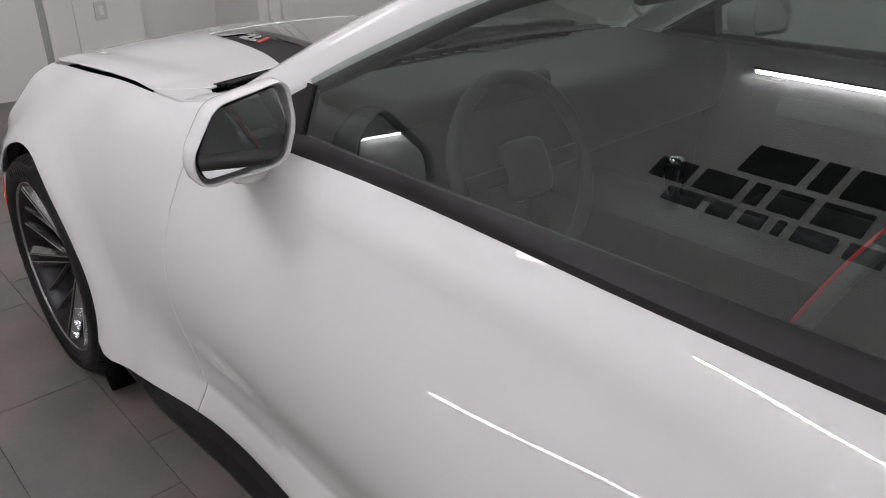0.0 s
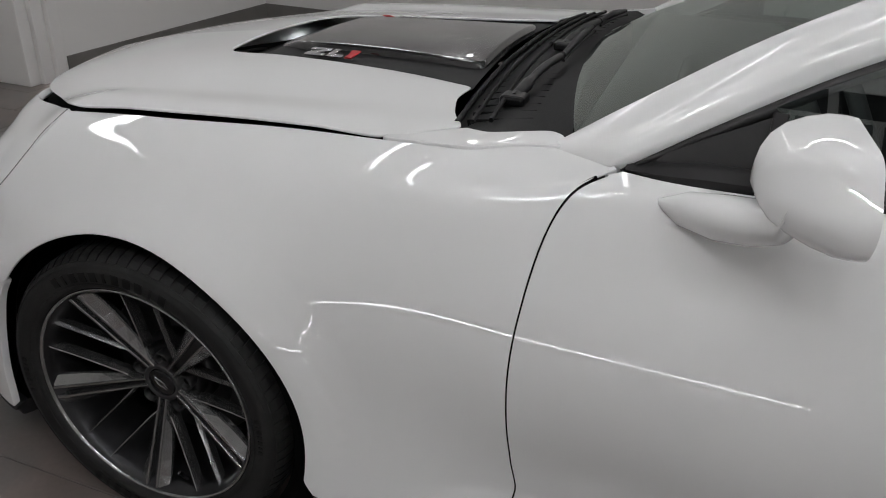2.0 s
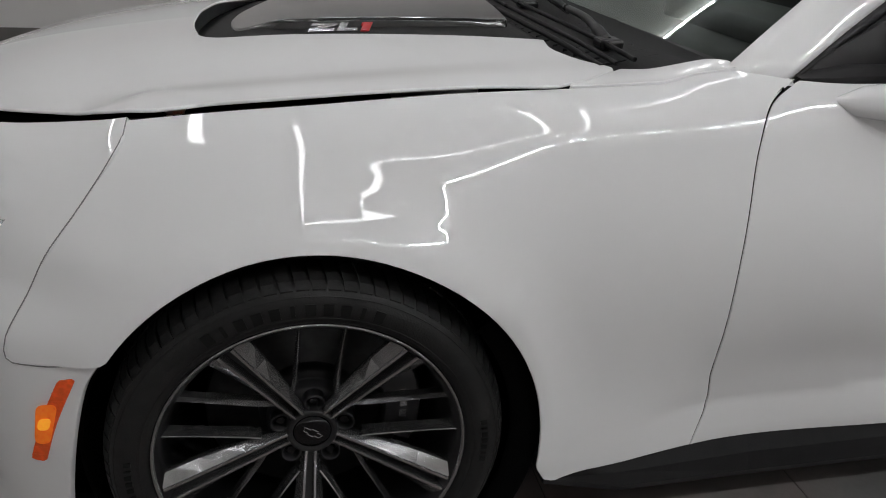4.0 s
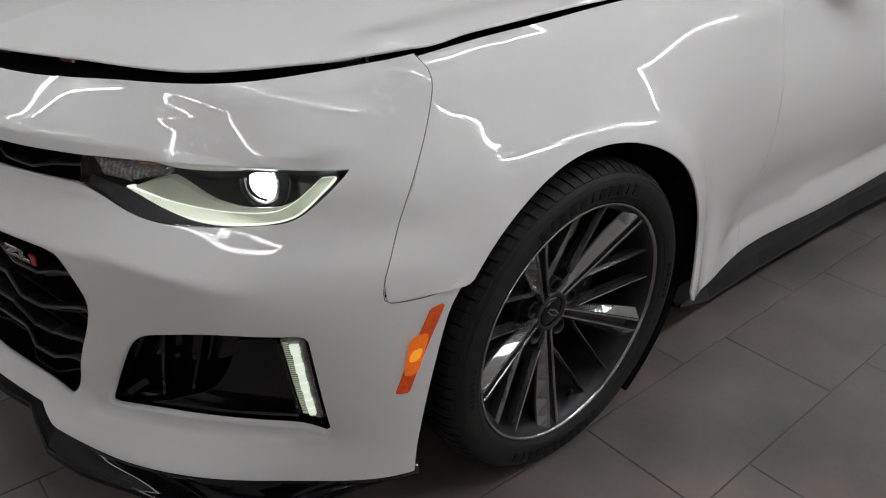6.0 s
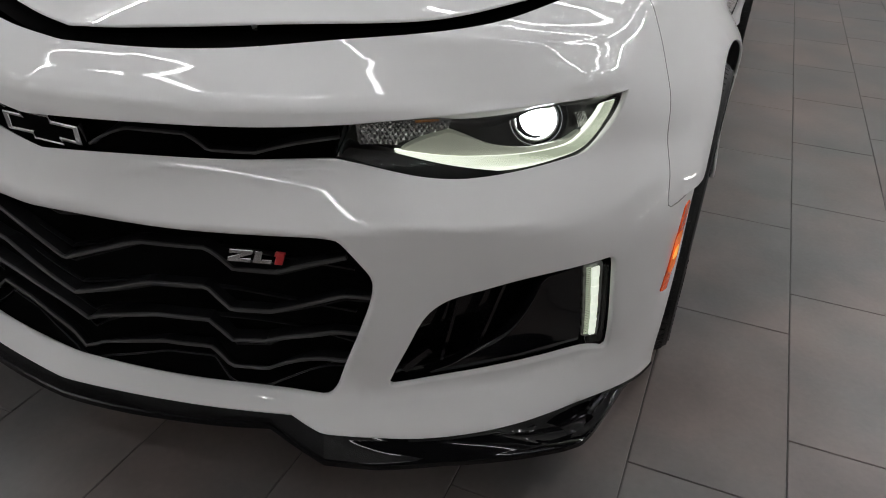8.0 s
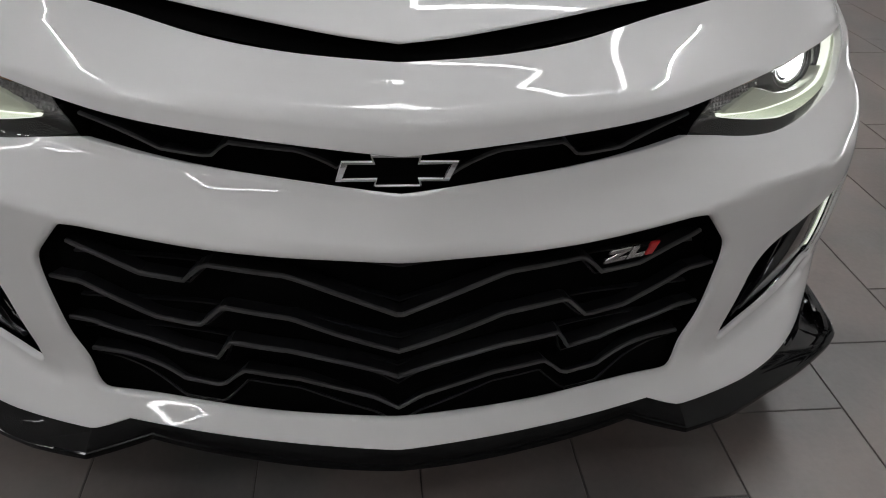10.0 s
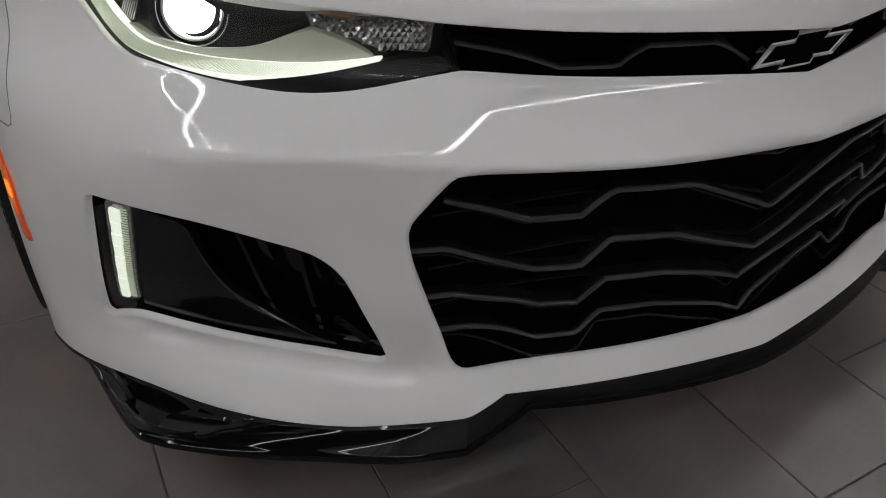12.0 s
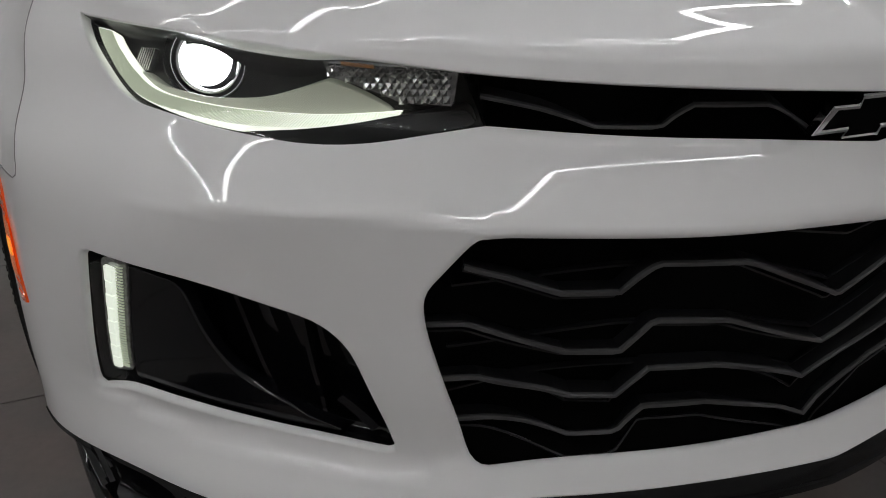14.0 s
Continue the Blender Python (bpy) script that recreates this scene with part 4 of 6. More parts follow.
def flat_shape(name, outline, thick, m, material, parent, inner=None, label=""):
    """A plate cut to an outline in the y-z plane (facing -x), with an optional opening, placed by m."""
    loops = [np.array(outline, float)] + ([np.array(inner, float)] if inner is not None else [])
    def fn(uv):
        p = np.stack([0 * uv[:, 0], uv[:, 0], uv[:, 1]], 1)
        return p, np.tile((-1.0, 0, 0), (len(uv), 1))
    b = min(0.0018, thick * 0.3)
    v, f, n = panel(loops, fn, 0.02, [[(b, b), (b, thick)]] * len(loops))
    v = np.array([tuple(m @ Vector(q)) for q in v])
    return mesh_object(name, v, f, material, parent, label, smooth=False)


emblem = empty("bowtie_badge", car, "chrome-edged black cross-shaped badge on the upper grille")
bow_m = pose(-0.857, 0.006, 0.654, 0, -18, 0)
slanted = [(0.9 * y, 0.9 * z) for y, z in BOWTIE]
inner_b = shrink(np.array(slanted), 0.0040) * (0.93, 1)
flat_shape("rim", slanted, 0.012, bow_m, CHROME, emblem, inner_b, "bright chrome outline")
flat_shape("face", shrink(np.array(slanted), 0.0035), 0.006, pose(-0.853, 0.006, 0.654, 0, -18, 0), DARK, emblem, None, "black centre")


def model_badge(m, scale, parent, label):
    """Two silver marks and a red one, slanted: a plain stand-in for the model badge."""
    b = empty("model_badge", parent, label)
    for k, (y0, w, mt) in enumerate(((0.0, 0.046, BADGE), (0.052, 0.036, BADGE), (0.092, 0.022, RED))):
        if k == 0:
            o = [(0, 0), (0.046, 0), (0.046, 0.008), (0.018, 0.008), (0.046, 0.022), (0.046, 0.029), (0, 0.029), (0, 0.021), (0.027, 0.021), (0, 0.008)]
        elif k == 1:
            o = [(0, 0), (0.036, 0), (0.036, 0.008), (0.013, 0.008), (0.013, 0.029), (0, 0.029)]
        else:
            o = [(0.004, 0), (0.018, 0), (0.018, 0.029), (0, 0.029), (0, 0.021), (0.004, 0.021)]
        pts = [((y0 + a + 0.32 * z) * scale, z * scale) for a, z in o]
        flat_shape("mark", pts, 0.004, m, mt, b)
    return b


# the marks run towards the car's left side
gm = Matrix.Translation((-0.838, -0.303, 0.488)) @ Matrix.Rotation(radians(17), 4, "Z") @ Matrix.Rotation(radians(-8), 4, "Y") @ Matrix.Diagonal((1, -1, 1, 1))
model_badge(gm, 0.78, low_grille, "small silver and red badge in the grille")

# ---- corner intakes with the upright light bars ----
for sgn, mir in ((1, False), (-1, True)):
    intake = empty("corner_intake", car, "gloss black corner air intake with an upright light bar")
    sheet("shroud", fog_line, 0.070, GLOSS_BLACK, intake, "", 0.02, [(0.0, -0.055), (0.003, -0.0605)], mirror=mir)
    # sloping cheek between the light and the opening
    cheek = resample(rounded(ring([(49.6, 0.472, 0.002), (46.2, 0.461, 0.01), (45.2, 0.40, 0.06), (43.0, 0.335, 0.05), (38.5, 0.297, 0.01), (36, 0.284, 0.002), (42, 0.288, 0.02), (51.2, 0.296, 0.004)]), 0.02), 0.010)
    sheet("cheek", cheek, 0.016, GLOSS_BLACK, intake, "", 0.012, [(0.001, 0.002), (0.002, 0.02)], mirror=mir)
    for a0, a1 in ((42.6, 40.4), (38.6, 37.4)):
        q = ring([(a0, 0.452), (a1, 0.300)])
        p, nn = nose(resample(np.array(q), 0.02, False))
        v, f = ribbon(p - nn * 0.055, nn, 0.007, 0.03)
        mesh_object("fin", v, f, GLOSS_BLACK, intake, smooth=False, flip_y=mir)
    q = ring([(33.8, 0.296), (36.2, 0.330)])
    p, nn = nose(resample(np.array(q), 0.01, False))
    v, f = ribbon(p - nn * 0.03, nn, 0.016, 0.012)
    mesh_object("fin", v, f, GLOSS_BLACK, intake, smooth=False, flip_y=mir)
    light = empty("light_bar", intake, "clear upright light bar, lit white")
    body = resample(rounded(ring([(50.0, 0.4710, 0.004), (52.1, 0.4730, 0.006), (53.4, 0.299, 0.008), (51.6, 0.302, 0.008)]), 0.004), 0.006)
    sheet("housing", body, 0.020, CRYSTAL, light, "", 0.01, [(0.001, 0.003), (0.001, 0.02)], mirror=mir)
    # uneven lit cells one above another, and fine ribs beside them
    for i_, half in enumerate((0.0150, 0.0120, 0.0140, 0.0115, 0.0130, 0.0110, 0.0125, 0.0120)):
        z1 = 0.464 - 0.0190 * i_
        a1 = 51.25 + 1.25 * (0.463 - z1) / 0.151
        p, nn = nose(resample(np.array(ring([(a1, z1), (a1 + 0.13, z1 - 0.0178)])), 0.006, False))
        v, f = ribbon(p - nn * 0.019, nn, half, 0.006)
        mesh_object("lit_cell", v, f, LED_CELL, light, smooth=False, flip_y=mir)
    ribs = []
    for i_ in range(38):
        z1 = 0.466 - 0.0041 * i_
        a1 = 50.25 + 1.35 * (0.463 - z1) / 0.151
        p, nn = nose(np.array(ring([(a1, z1), (a1 + 0.55, z1)])))
        ribs.append(ribbon(p - nn * 0.018, nn, 0.0010, 0.002))
    v, f = joined(ribs)
    mesh_object("ribbing", v, f, LED_RIB, light, smooth=False, flip_y=mir)
    v, f, n = panel([body], lifted(nose, -0.004), 0.01, [[(0.001, 0.002), (0.001, 0.012)]])
    ob = mesh_object("clear_cover", v, f, LENS, light, "clear plastic cover", n, flip_y=mir)
    ob.visible_shadow = False

# ---- headlights ----
lamp_out = resample(lamp_line, 0.008)
for sgn, mir in ((1, False), (-1, True)):
    lamp = empty("headlight", car, "swept headlight with a lit projector and a bright running-light edge")
    sheet("bezel", shrink(lamp_out, 0.002), 0.055, LAMP_BLACK, lamp, "dark bezel", 0.014, [(0.001, -0.050)], mirror=mir)
    # lower dark shelf towards the grille
    shelf = resample(rounded(ring([(28.4, 0.647, 0.002), (37, 0.624, 0.06), (44, 0.635, 0.03), (38, 0.642, 0.04), (33.2, 0.652, 0.004), (31.0, 0.654, 0.004), (29.0, 0.656, 0.002)]), 0.01), 0.008)
    sheet("shelf", shelf, 0.012, LAMP_BLACK, lamp, "", 0.012, [(0.001, 0.004), (0.001, 0.03)], mirror=mir)
    # pale light guide
    guide = resample(rounded(ring([(33.9, 0.6550, 0.001), (38.3, 0.6790, 0.003), (42.3, 0.6640, 0.02), (46.0, 0.6615, 0.02), (49.6, 0.6680, 0.01), (51.2, 0.6800, 0.001), (49.6, 0.6600, 0.01), (46.0, 0.6520, 0.02), (42.0, 0.6490, 0.03), (38.0, 0.6480, 0.02)]), 0.01), 0.006)
    sheet("light_guide", guide, 0.020, LED_SOFT, lamp, "pale glowing light guide", 0.010, [(0.001, 0.003), (0.001, 0.02)], mirror=mir)
    upper = crom(ring([(33.3, 0.6545), (38.0, 0.6515), (42.0, 0.6525), (46.0, 0.6555), (49.4, 0.6630), (51.2, 0.6790), (52.5, 0.6990), (53.7, 0.7200)]), 6)
    lower = crom(ring([(33.3, 0.6530), (38.5, 0.6425), (43.5, 0.6410), (48.2, 0.6475), (50.8, 0.6570), (52.3, 0.6730), (53.6, 0.6960), (55.0, 0.7225)]), 6)
    strip = resample(np.vstack([upper, lower[::-1]]), 0.005)
    sheet("running_light", strip, 0.013, LED, lamp, "lit white edge light", 0.006, [(0.001, 0.002), (0.001, 0.015)], mirror=mir)
    # fine ribs across the edge light
    ribs = []
    for i in range(0, len(upper) - 1):
        for u in (0.0, 0.25, 0.5, 0.75):
            q = np.array([upper[i] * (1 - u) + upper[i + 1] * u, lower[i] * (1 - u) + lower[i + 1] * u])
            p, nn = nose(q * np.array([[0.97], [0.97]]) + q.mean(0) * 0.03)
            ribs.append(ribbon(p - nn * 0.0128, nn, 0.0009, 0.0012))
    v, f = joined(ribs)
    mesh_object("ribbing", v, f, LED_RIB, lamp, smooth=False, flip_y=mir)
    # projector
    pc, pn = nose(np.array(ring([(47.4, 0.703)])))
    aim = Vector((-0.93, -0.32, 0.12)).normalized()
    c = Vector(pc[0]) - Vector(pn[0]) * 0.052
    rot = aim.to_track_quat("-Y", "Z").to_matrix().to_4x4()
    place = Matrix.Translation(c) @ rot
    proj = empty("projector", lamp, "lit glass projector in stepped black rings")
    for nm, prof, mt in (("glass", [(0.0001, -0.017), (0.012, -0.0155), (0.022, -0.010), (0.0290, 0.000), (0.0310, 0.004)], BULB),
                         ("chrome_ring", [(0.0310, 0.002), (0.0320, -0.008), (0.0350, -0.0095), (0.039, -0.005), (0.039, 0.01)], CHROME),
                         ("stepped_ring", [(0.039, -0.002), (0.0405, -0.012), (0.043, -0.014), (0.045, 0.0), (0.048, -0.002), (0.051, -0.003), (0.052, 0.004), (0.052, 0.02)], GLOSS_BLACK)):
        vv, ff = lathe(prof, 48)
        vv = [tuple(place @ Vector(q2)) for q2 in vv]
        mesh_object(nm, vv, ff, mt, proj, flip_y=mir)
    # ribbed side reflector and turn signal
    for k in range(7):
        a = 51.2 + 0.18 * k
        pp, n2 = nose(np.array(ring([(a, 0.712), (a + 0.25, 0.683)])))
        v, f = ribbon(pp - n2 * 0.045, n2, 0.0018, 0.008)
        mesh_object("reflector_rib", v, f, CRYSTAL, lamp, smooth=False, flip_y=mir)
    sig = resample(rounded(ring([(29.8, 0.702, 0.003), (30.0, 0.657, 0.003), (33.6, 0.661, 0.003), (38.2, 0.684, 0.002), (38.9, 0.7120, 0.003)]), 0.003), 0.006)
    turn = sheet("turn_signal", sig, 0.022, CRYSTAL, lamp, "faceted grey turn signal with an amber glint", 0.010, [(0.001, 0.003), (0.001, 0.02)], mirror=mir)
    # small pyramids over the signal's face
    rng = random.Random(5)
    vv, ff = [], []
    for r_ in range(7):
        for c_ in range(17):
            z0, d0 = 0.6590 + 0.0062 * r_, 30.2 + 0.48 * c_ + 0.24 * (r_ % 2)
            if d0 + 0.48 > 38.4 or z0 < 0.6585 + max(0.0, d0 + 0.24 - 33.4) * 0.0049 or z0 + 0.0062 > 0.7025 + (d0 - 30.2) * 0.0011:
                continue
            o = len(vv)
            p4, n4 = nose(np.array(ring([(d0, z0), (d0 + 0.48, z0), (d0 + 0.48, z0 + 0.0062), (d0, z0 + 0.0062), (d0 + 0.24 + rng.uniform(-0.06, 0.06), z0 + 0.0018 + rng.uniform(-0.0006, 0.0006))])))
            vv += [tuple(p4[i] - n4[i] * (0.0215 if i < 4 else 0.0180)) for i in range(5)]
            ff += [(o, o + 1, o + 4), (o + 1, o + 2, o + 4), (o + 2, o + 3, o + 4), (o + 3, o, o + 4)]
    mesh_object("facets", vv, ff, CRYSTAL, turn, smooth=False, flip_y=mir)
    pp, n2 = nose(resample(np.array(ring([(35.2, 0.7005), (37.4, 0.7035)])), 0.01, False))
    v, f = ribbon(pp - n2 * 0.0195, n2, 0.004, 0.003)
    mesh_object("amber_bulb", v, f, AMBER_DIM, turn, smooth=False, flip_y=mir)
    v, f, n = panel([shrink(lamp_out, 0.0015)], lifted(nose, -0.002), 0.012)
    ob = mesh_object("cover", v, f, LENS, lamp, "clear headlight cover", n, flip_y=mir)
    ob.visible_shadow = False

# ---- side markers ----
marker_line = resample(rounded(ring([(64.5, 0.521, 0.004), (63.15, 0.5165, 0.004), (61.5, 0.45, 0.08), (60.0, 0.370, 0.004), (61.2, 0.368, 0.004), (62.5, 0.44, 0.08)]), 0.01), 0.006)
for mir in (False, True):
    mk = sheet("side_marker", marker_line, -0.003, AMBER, bumper, "amber side marker lens, lit", 0.008, [(0.001, 0.0015), (0.001, 0.006)], mirror=mir)
    glow = resample(rounded(ring([(61.2, 0.474, 0.012), (63.0, 0.478, 0.012), (61.95, 0.404, 0.012), (60.6, 0.402, 0.012)]), 0.012), 0.004)
    sheet("glow", glow, -0.0042, AMBER_WARM, mk, "brighter middle of the lens", 0.006, mirror=mir)
    hot = resample(rounded(ring([(61.3, 0.450, 0.008), (62.4, 0.453, 0.008), (62.0, 0.430, 0.008), (61.0, 0.428, 0.008)]), 0.008), 0.004)
    sheet("bulb", hot, -0.0050, AMBER_HOT, mk, "bright bulb spot", 0.006, mirror=mir)
    for i_ in range(9):
        z_ = 0.380 + 0.0145 * i_
        e0, e1 = np.interp(z_, [0.369, 0.45, 0.519], [59.95, 61.45, 63.15]), np.interp(z_, [0.369, 0.44, 0.519], [61.15, 62.4, 64.4])
        pp, n2 = nose(np.array(ring([(e0, z_), (e1, z_ + 0.002)])))
        v, f = ribbon(pp + n2 * 0.003, n2, 0.0012, 0.0009)
        mesh_object("lens_rib", v, f, AMBER, mk, smooth=False, flip_y=mir)

# ---- splitter ----
SPLIT = np.array([(0, 1.050, 0.194), (12, 1.046, 0.203), (21.3, 1.050, 0.211), (26.3, 1.098, 0.178), (31, 1.116, 0.179), (36.2, 1.126, 0.182), (42.5, 1.147, 0.185),
                  (46.5, 1.160, 0.188), (48.3, 1.162, 0.190), (49.8, 1.150, 0.190), (52.3, 1.124, 0.188), (54.5, 1.102, 0.186), (57, 1.079, 0.182), (59.5, 1.064, 0.177), (62.5, 1.052, 0.172)])
CH = np.array(CHIN)
degs = np.concatenate([np.linspace(0, 20.8, 12), np.linspace(21.3, 26.3, 6), np.arange(27, 62.6, 0.5)])
chin_z = np.interp(degs, np.degrees(CH[:, 0] / BOW), CH[:, 1])
chin_r = NOSE(degs, chin_z) + prow(degs)
out_r = np.interp(degs, SPLIT[:, 0], SPLIT[:, 1])
out_z = np.interp(degs, SPLIT[:, 0], SPLIT[:, 2])
ACROSS = (0.06, 0.14, 0.24, 0.34, 0.44, 0.54, 0.64, 0.74, 0.84, 0.92)


def pocket(deg, s):
    """Depth of the sunk pocket near the splitter's end: shallow ahead, deep against the end wing."""
    start = 41.0 + 4.5 * s
    ahead = np.clip((deg - start) / (49.2 - start), 0, 1)
    wall = 1 - smooth((deg - 49.4 - 2.2 * (1 - s)) / 0.9)
    rim = smooth(s / 0.10) * (1 - smooth((s - 0.62) / 0.12))
    return 0.024 * ahead * wall * rim


rows = []
for d_, cr_, cz_, or_, oz_ in zip(degs, chin_r, chin_z, out_r, out_z):
    wing = smooth((d_ - 49.5) / 4)
    prof = [(cr_ - 0.03, cz_ + 0.012), (cr_ - 0.004, cz_ - 0.001), (cr_ + 0.001, cz_ - 0.007)]
    for s_ in ACROSS:
        crown = 0.002 * math.sin(math.pi * s_) * (1 - 0.5 * wing)
        prof.append((cr_ + 0.001 + (or_ - 0.004 - cr_) * s_, (cz_ - 0.007) * (1 - s_) + oz_ * s_ + crown - float(pocket(np.float64(d_), np.float64(s_)))))
    prof += [(or_ - 0.004, oz_ + 0.001), (or_ - 0.0008, oz_ - 0.0006), (or_, oz_ - 0.004), (or_ - 0.001, oz_ - 0.011), (or_ - 0.006, oz_ - 0.015), (or_ - 0.20, oz_ - 0.02)]
    rows.append([(AXIS_X - r * math.cos(radians(d_)), -r * math.sin(radians(d_)), z) for r, z in prof])
full = [[(x, -y, z) for x, y, z in r] for r in rows[::-1][:-1]] + rows
k = len(full[0])
SPLITTER = mat("splitter_black", (0.003, 0.003, 0.0035), 0.05, vary=0.2, scale=25, spec=0.3)
SPLITTER_MID = mat("splitter_satin", (0.0035, 0.0035, 0.004), 0.24, vary=0.2, scale=25, spec=0.16)


def apron(rows_, material, name, parent, label):
    v_ = [q for r in rows_ for q in r]
    f_ = grid_faces(len(rows_), k) + [tuple(range(k)), tuple((len(rows_) - 1) * k + j for j in range(k))]
    bm = bmesh.new()
    vs = [bm.verts.new(q) for q in v_]
    for g in f_:
        bm.faces.new([vs[i] for i in g])
    return part(name, bm, material, parent, label, True, 26)


n_mid = int(np.sum(degs <= 26.31))
half_n = len(rows)
splitter = apron(full[half_n - n_mid:half_n + n_mid - 1], SPLITTER_MID, "front_splitter", car, "satin black front splitter under the bumper")
apron(full[:half_n - n_mid + 1], SPLITTER, "splitter_end", splitter, "gloss black splitter end with a sunk pocket")
apron(full[half_n + n_mid - 2:], SPLITTER, "splitter_end", splitter, "gloss black splitter end with a sunk pocket")
# a thin raised fin on each end wing
for s in (1, -1):
    line = []
    for d_, r0, z0 in ((50.8, 1.112, 0.184), (52.3, 1.098, 0.187), (54.5, 1.080, 0.187), (57.0, 1.064, 0.183)):
        line.append((AXIS_X - r0 * math.cos(radians(d_)), -s * r0 * math.sin(radians(d_)), z0))
    line = crom(line, 6)
    v, f = ribbon(line, np.tile((0.0, 0.0, 1.0), (len(line), 1)), 0.008, 0.007)
    mesh_object("end_fin", v, f, GLOSS_BLACK, splitter, "raised gloss black end fin", smooth=False)

# ---- hood insert ----
strip_half = np.vstack([[(0.49, 0.0)], [(0.50, -0.20)], shrink(np.vstack([NOTCH]), 0.0)[:]])
insert_line = resample(np.vstack([strip_half, (strip_half[::-1] * (1, -1))[1:-1]]), 0.014)
insert = empty("hood_insert", hood, "gloss black vented insert in the hood")


def vent_place(u, v):
    """The insert: level with the hood behind, dipping into the slot at its front."""
    d = np.clip((u + 0.225) / 0.14, 0, 1)
    dip = 0.012 + 0.040 * (1 - d) * (np.abs(v) < 9)
    return np.stack([u, v, BONNET(u, np.abs(v)) - dip], 1)


vent = surfaced(vent_place, lambda p: np.stack([0 * p[:, 0], 0 * p[:, 1], 1 + 0 * p[:, 2]], 1))
sheet("tray", insert_line, 0.0, SCUTTLE, insert, "satin black recessed tray", 0.02, [(0.004, -0.004)], fn=vent)


def dome_place(u, v):
    """The centre panel: a shallow dome that dips at its front and towards its sides."""
    lift = 0.006 + 0.013 * (1 - np.clip(np.abs(v) / 0.24, 0, 1) ** 2) * smooth((u + 0.16) / 0.25)
    return np.stack([u, v, BONNET(u, np.abs(v)) + lift - 0.026 * (1 - smooth((u + 0.15) / 0.14))], 1)


dome = surfaced(dome_place, lambda p: np.stack([0 * p[:, 0], 0 * p[:, 1], 1 + 0 * p[:, 2]], 1))
centre_half = [(0.485, 0.250, 0.01), (0.20, 0.205, 0.1), (0.0, 0.196, 0.08), (-0.115, 0.150, 0.09), (-0.145, 0.0, 0.2)]
centre = resample(rounded(centre_half + [(a, -b, r) for a, b, r in centre_half[-2::-1]], 0.05), 0.012)
sheet("centre_panel", centre, 0.0, CARBON, insert, "glossy dark centre panel", 0.016, [(0.003, 0.002), (0.006, 0.007), (0.008, 0.03)], fn=dome)
bz = float(BONNET(np.array([0.03]), np.array([0.297]))[0])
for s in (1, -1):
    base = Matrix.Translation((0.035, s * -0.279, bz + 0.0)) @ Matrix.Rotation(radians(-2.5), 4, "Y") @ Matrix.Rotation(radians(-2.0 * s), 4, "Z")
    # local: -x up (face), y along the car, z towards the middle
    if s > 0:
        lay = Matrix(((0, 1, 0, 0), (0, 0, 1, 0), (-1, 0, 0, 0), (0, 0, 0, 1)))
    else:
        lay = Matrix(((0, -1, 0, 0.118), (0, 0, -1, 0), (-1, 0, 0, 0), (0, 0, 0, 1)))
    tiltm = Matrix.Rotation(radians(18 * s), 4, "X")
    model_badge(base @ tiltm @ lay, 1.18, insert, "raised silver and red badge on the insert's side")


# ---- wheels ----
def polar(r, a, y):
    return (r * math.cos(radians(a)), y, r * math.sin(radians(a)))


def flat_part(name, v, f, material, parent, label="", smooth=False, angle=30):
    bm = bmesh.new()
    vv = [bm.verts.new(q) for q in v]
    for g in f:
        try:
            bm.faces.new([vv[i] for i in g])
        except ValueError:
            pass
    return part(name, bm, material, parent, label, smooth, angle)


TYRE_R = 0.3385


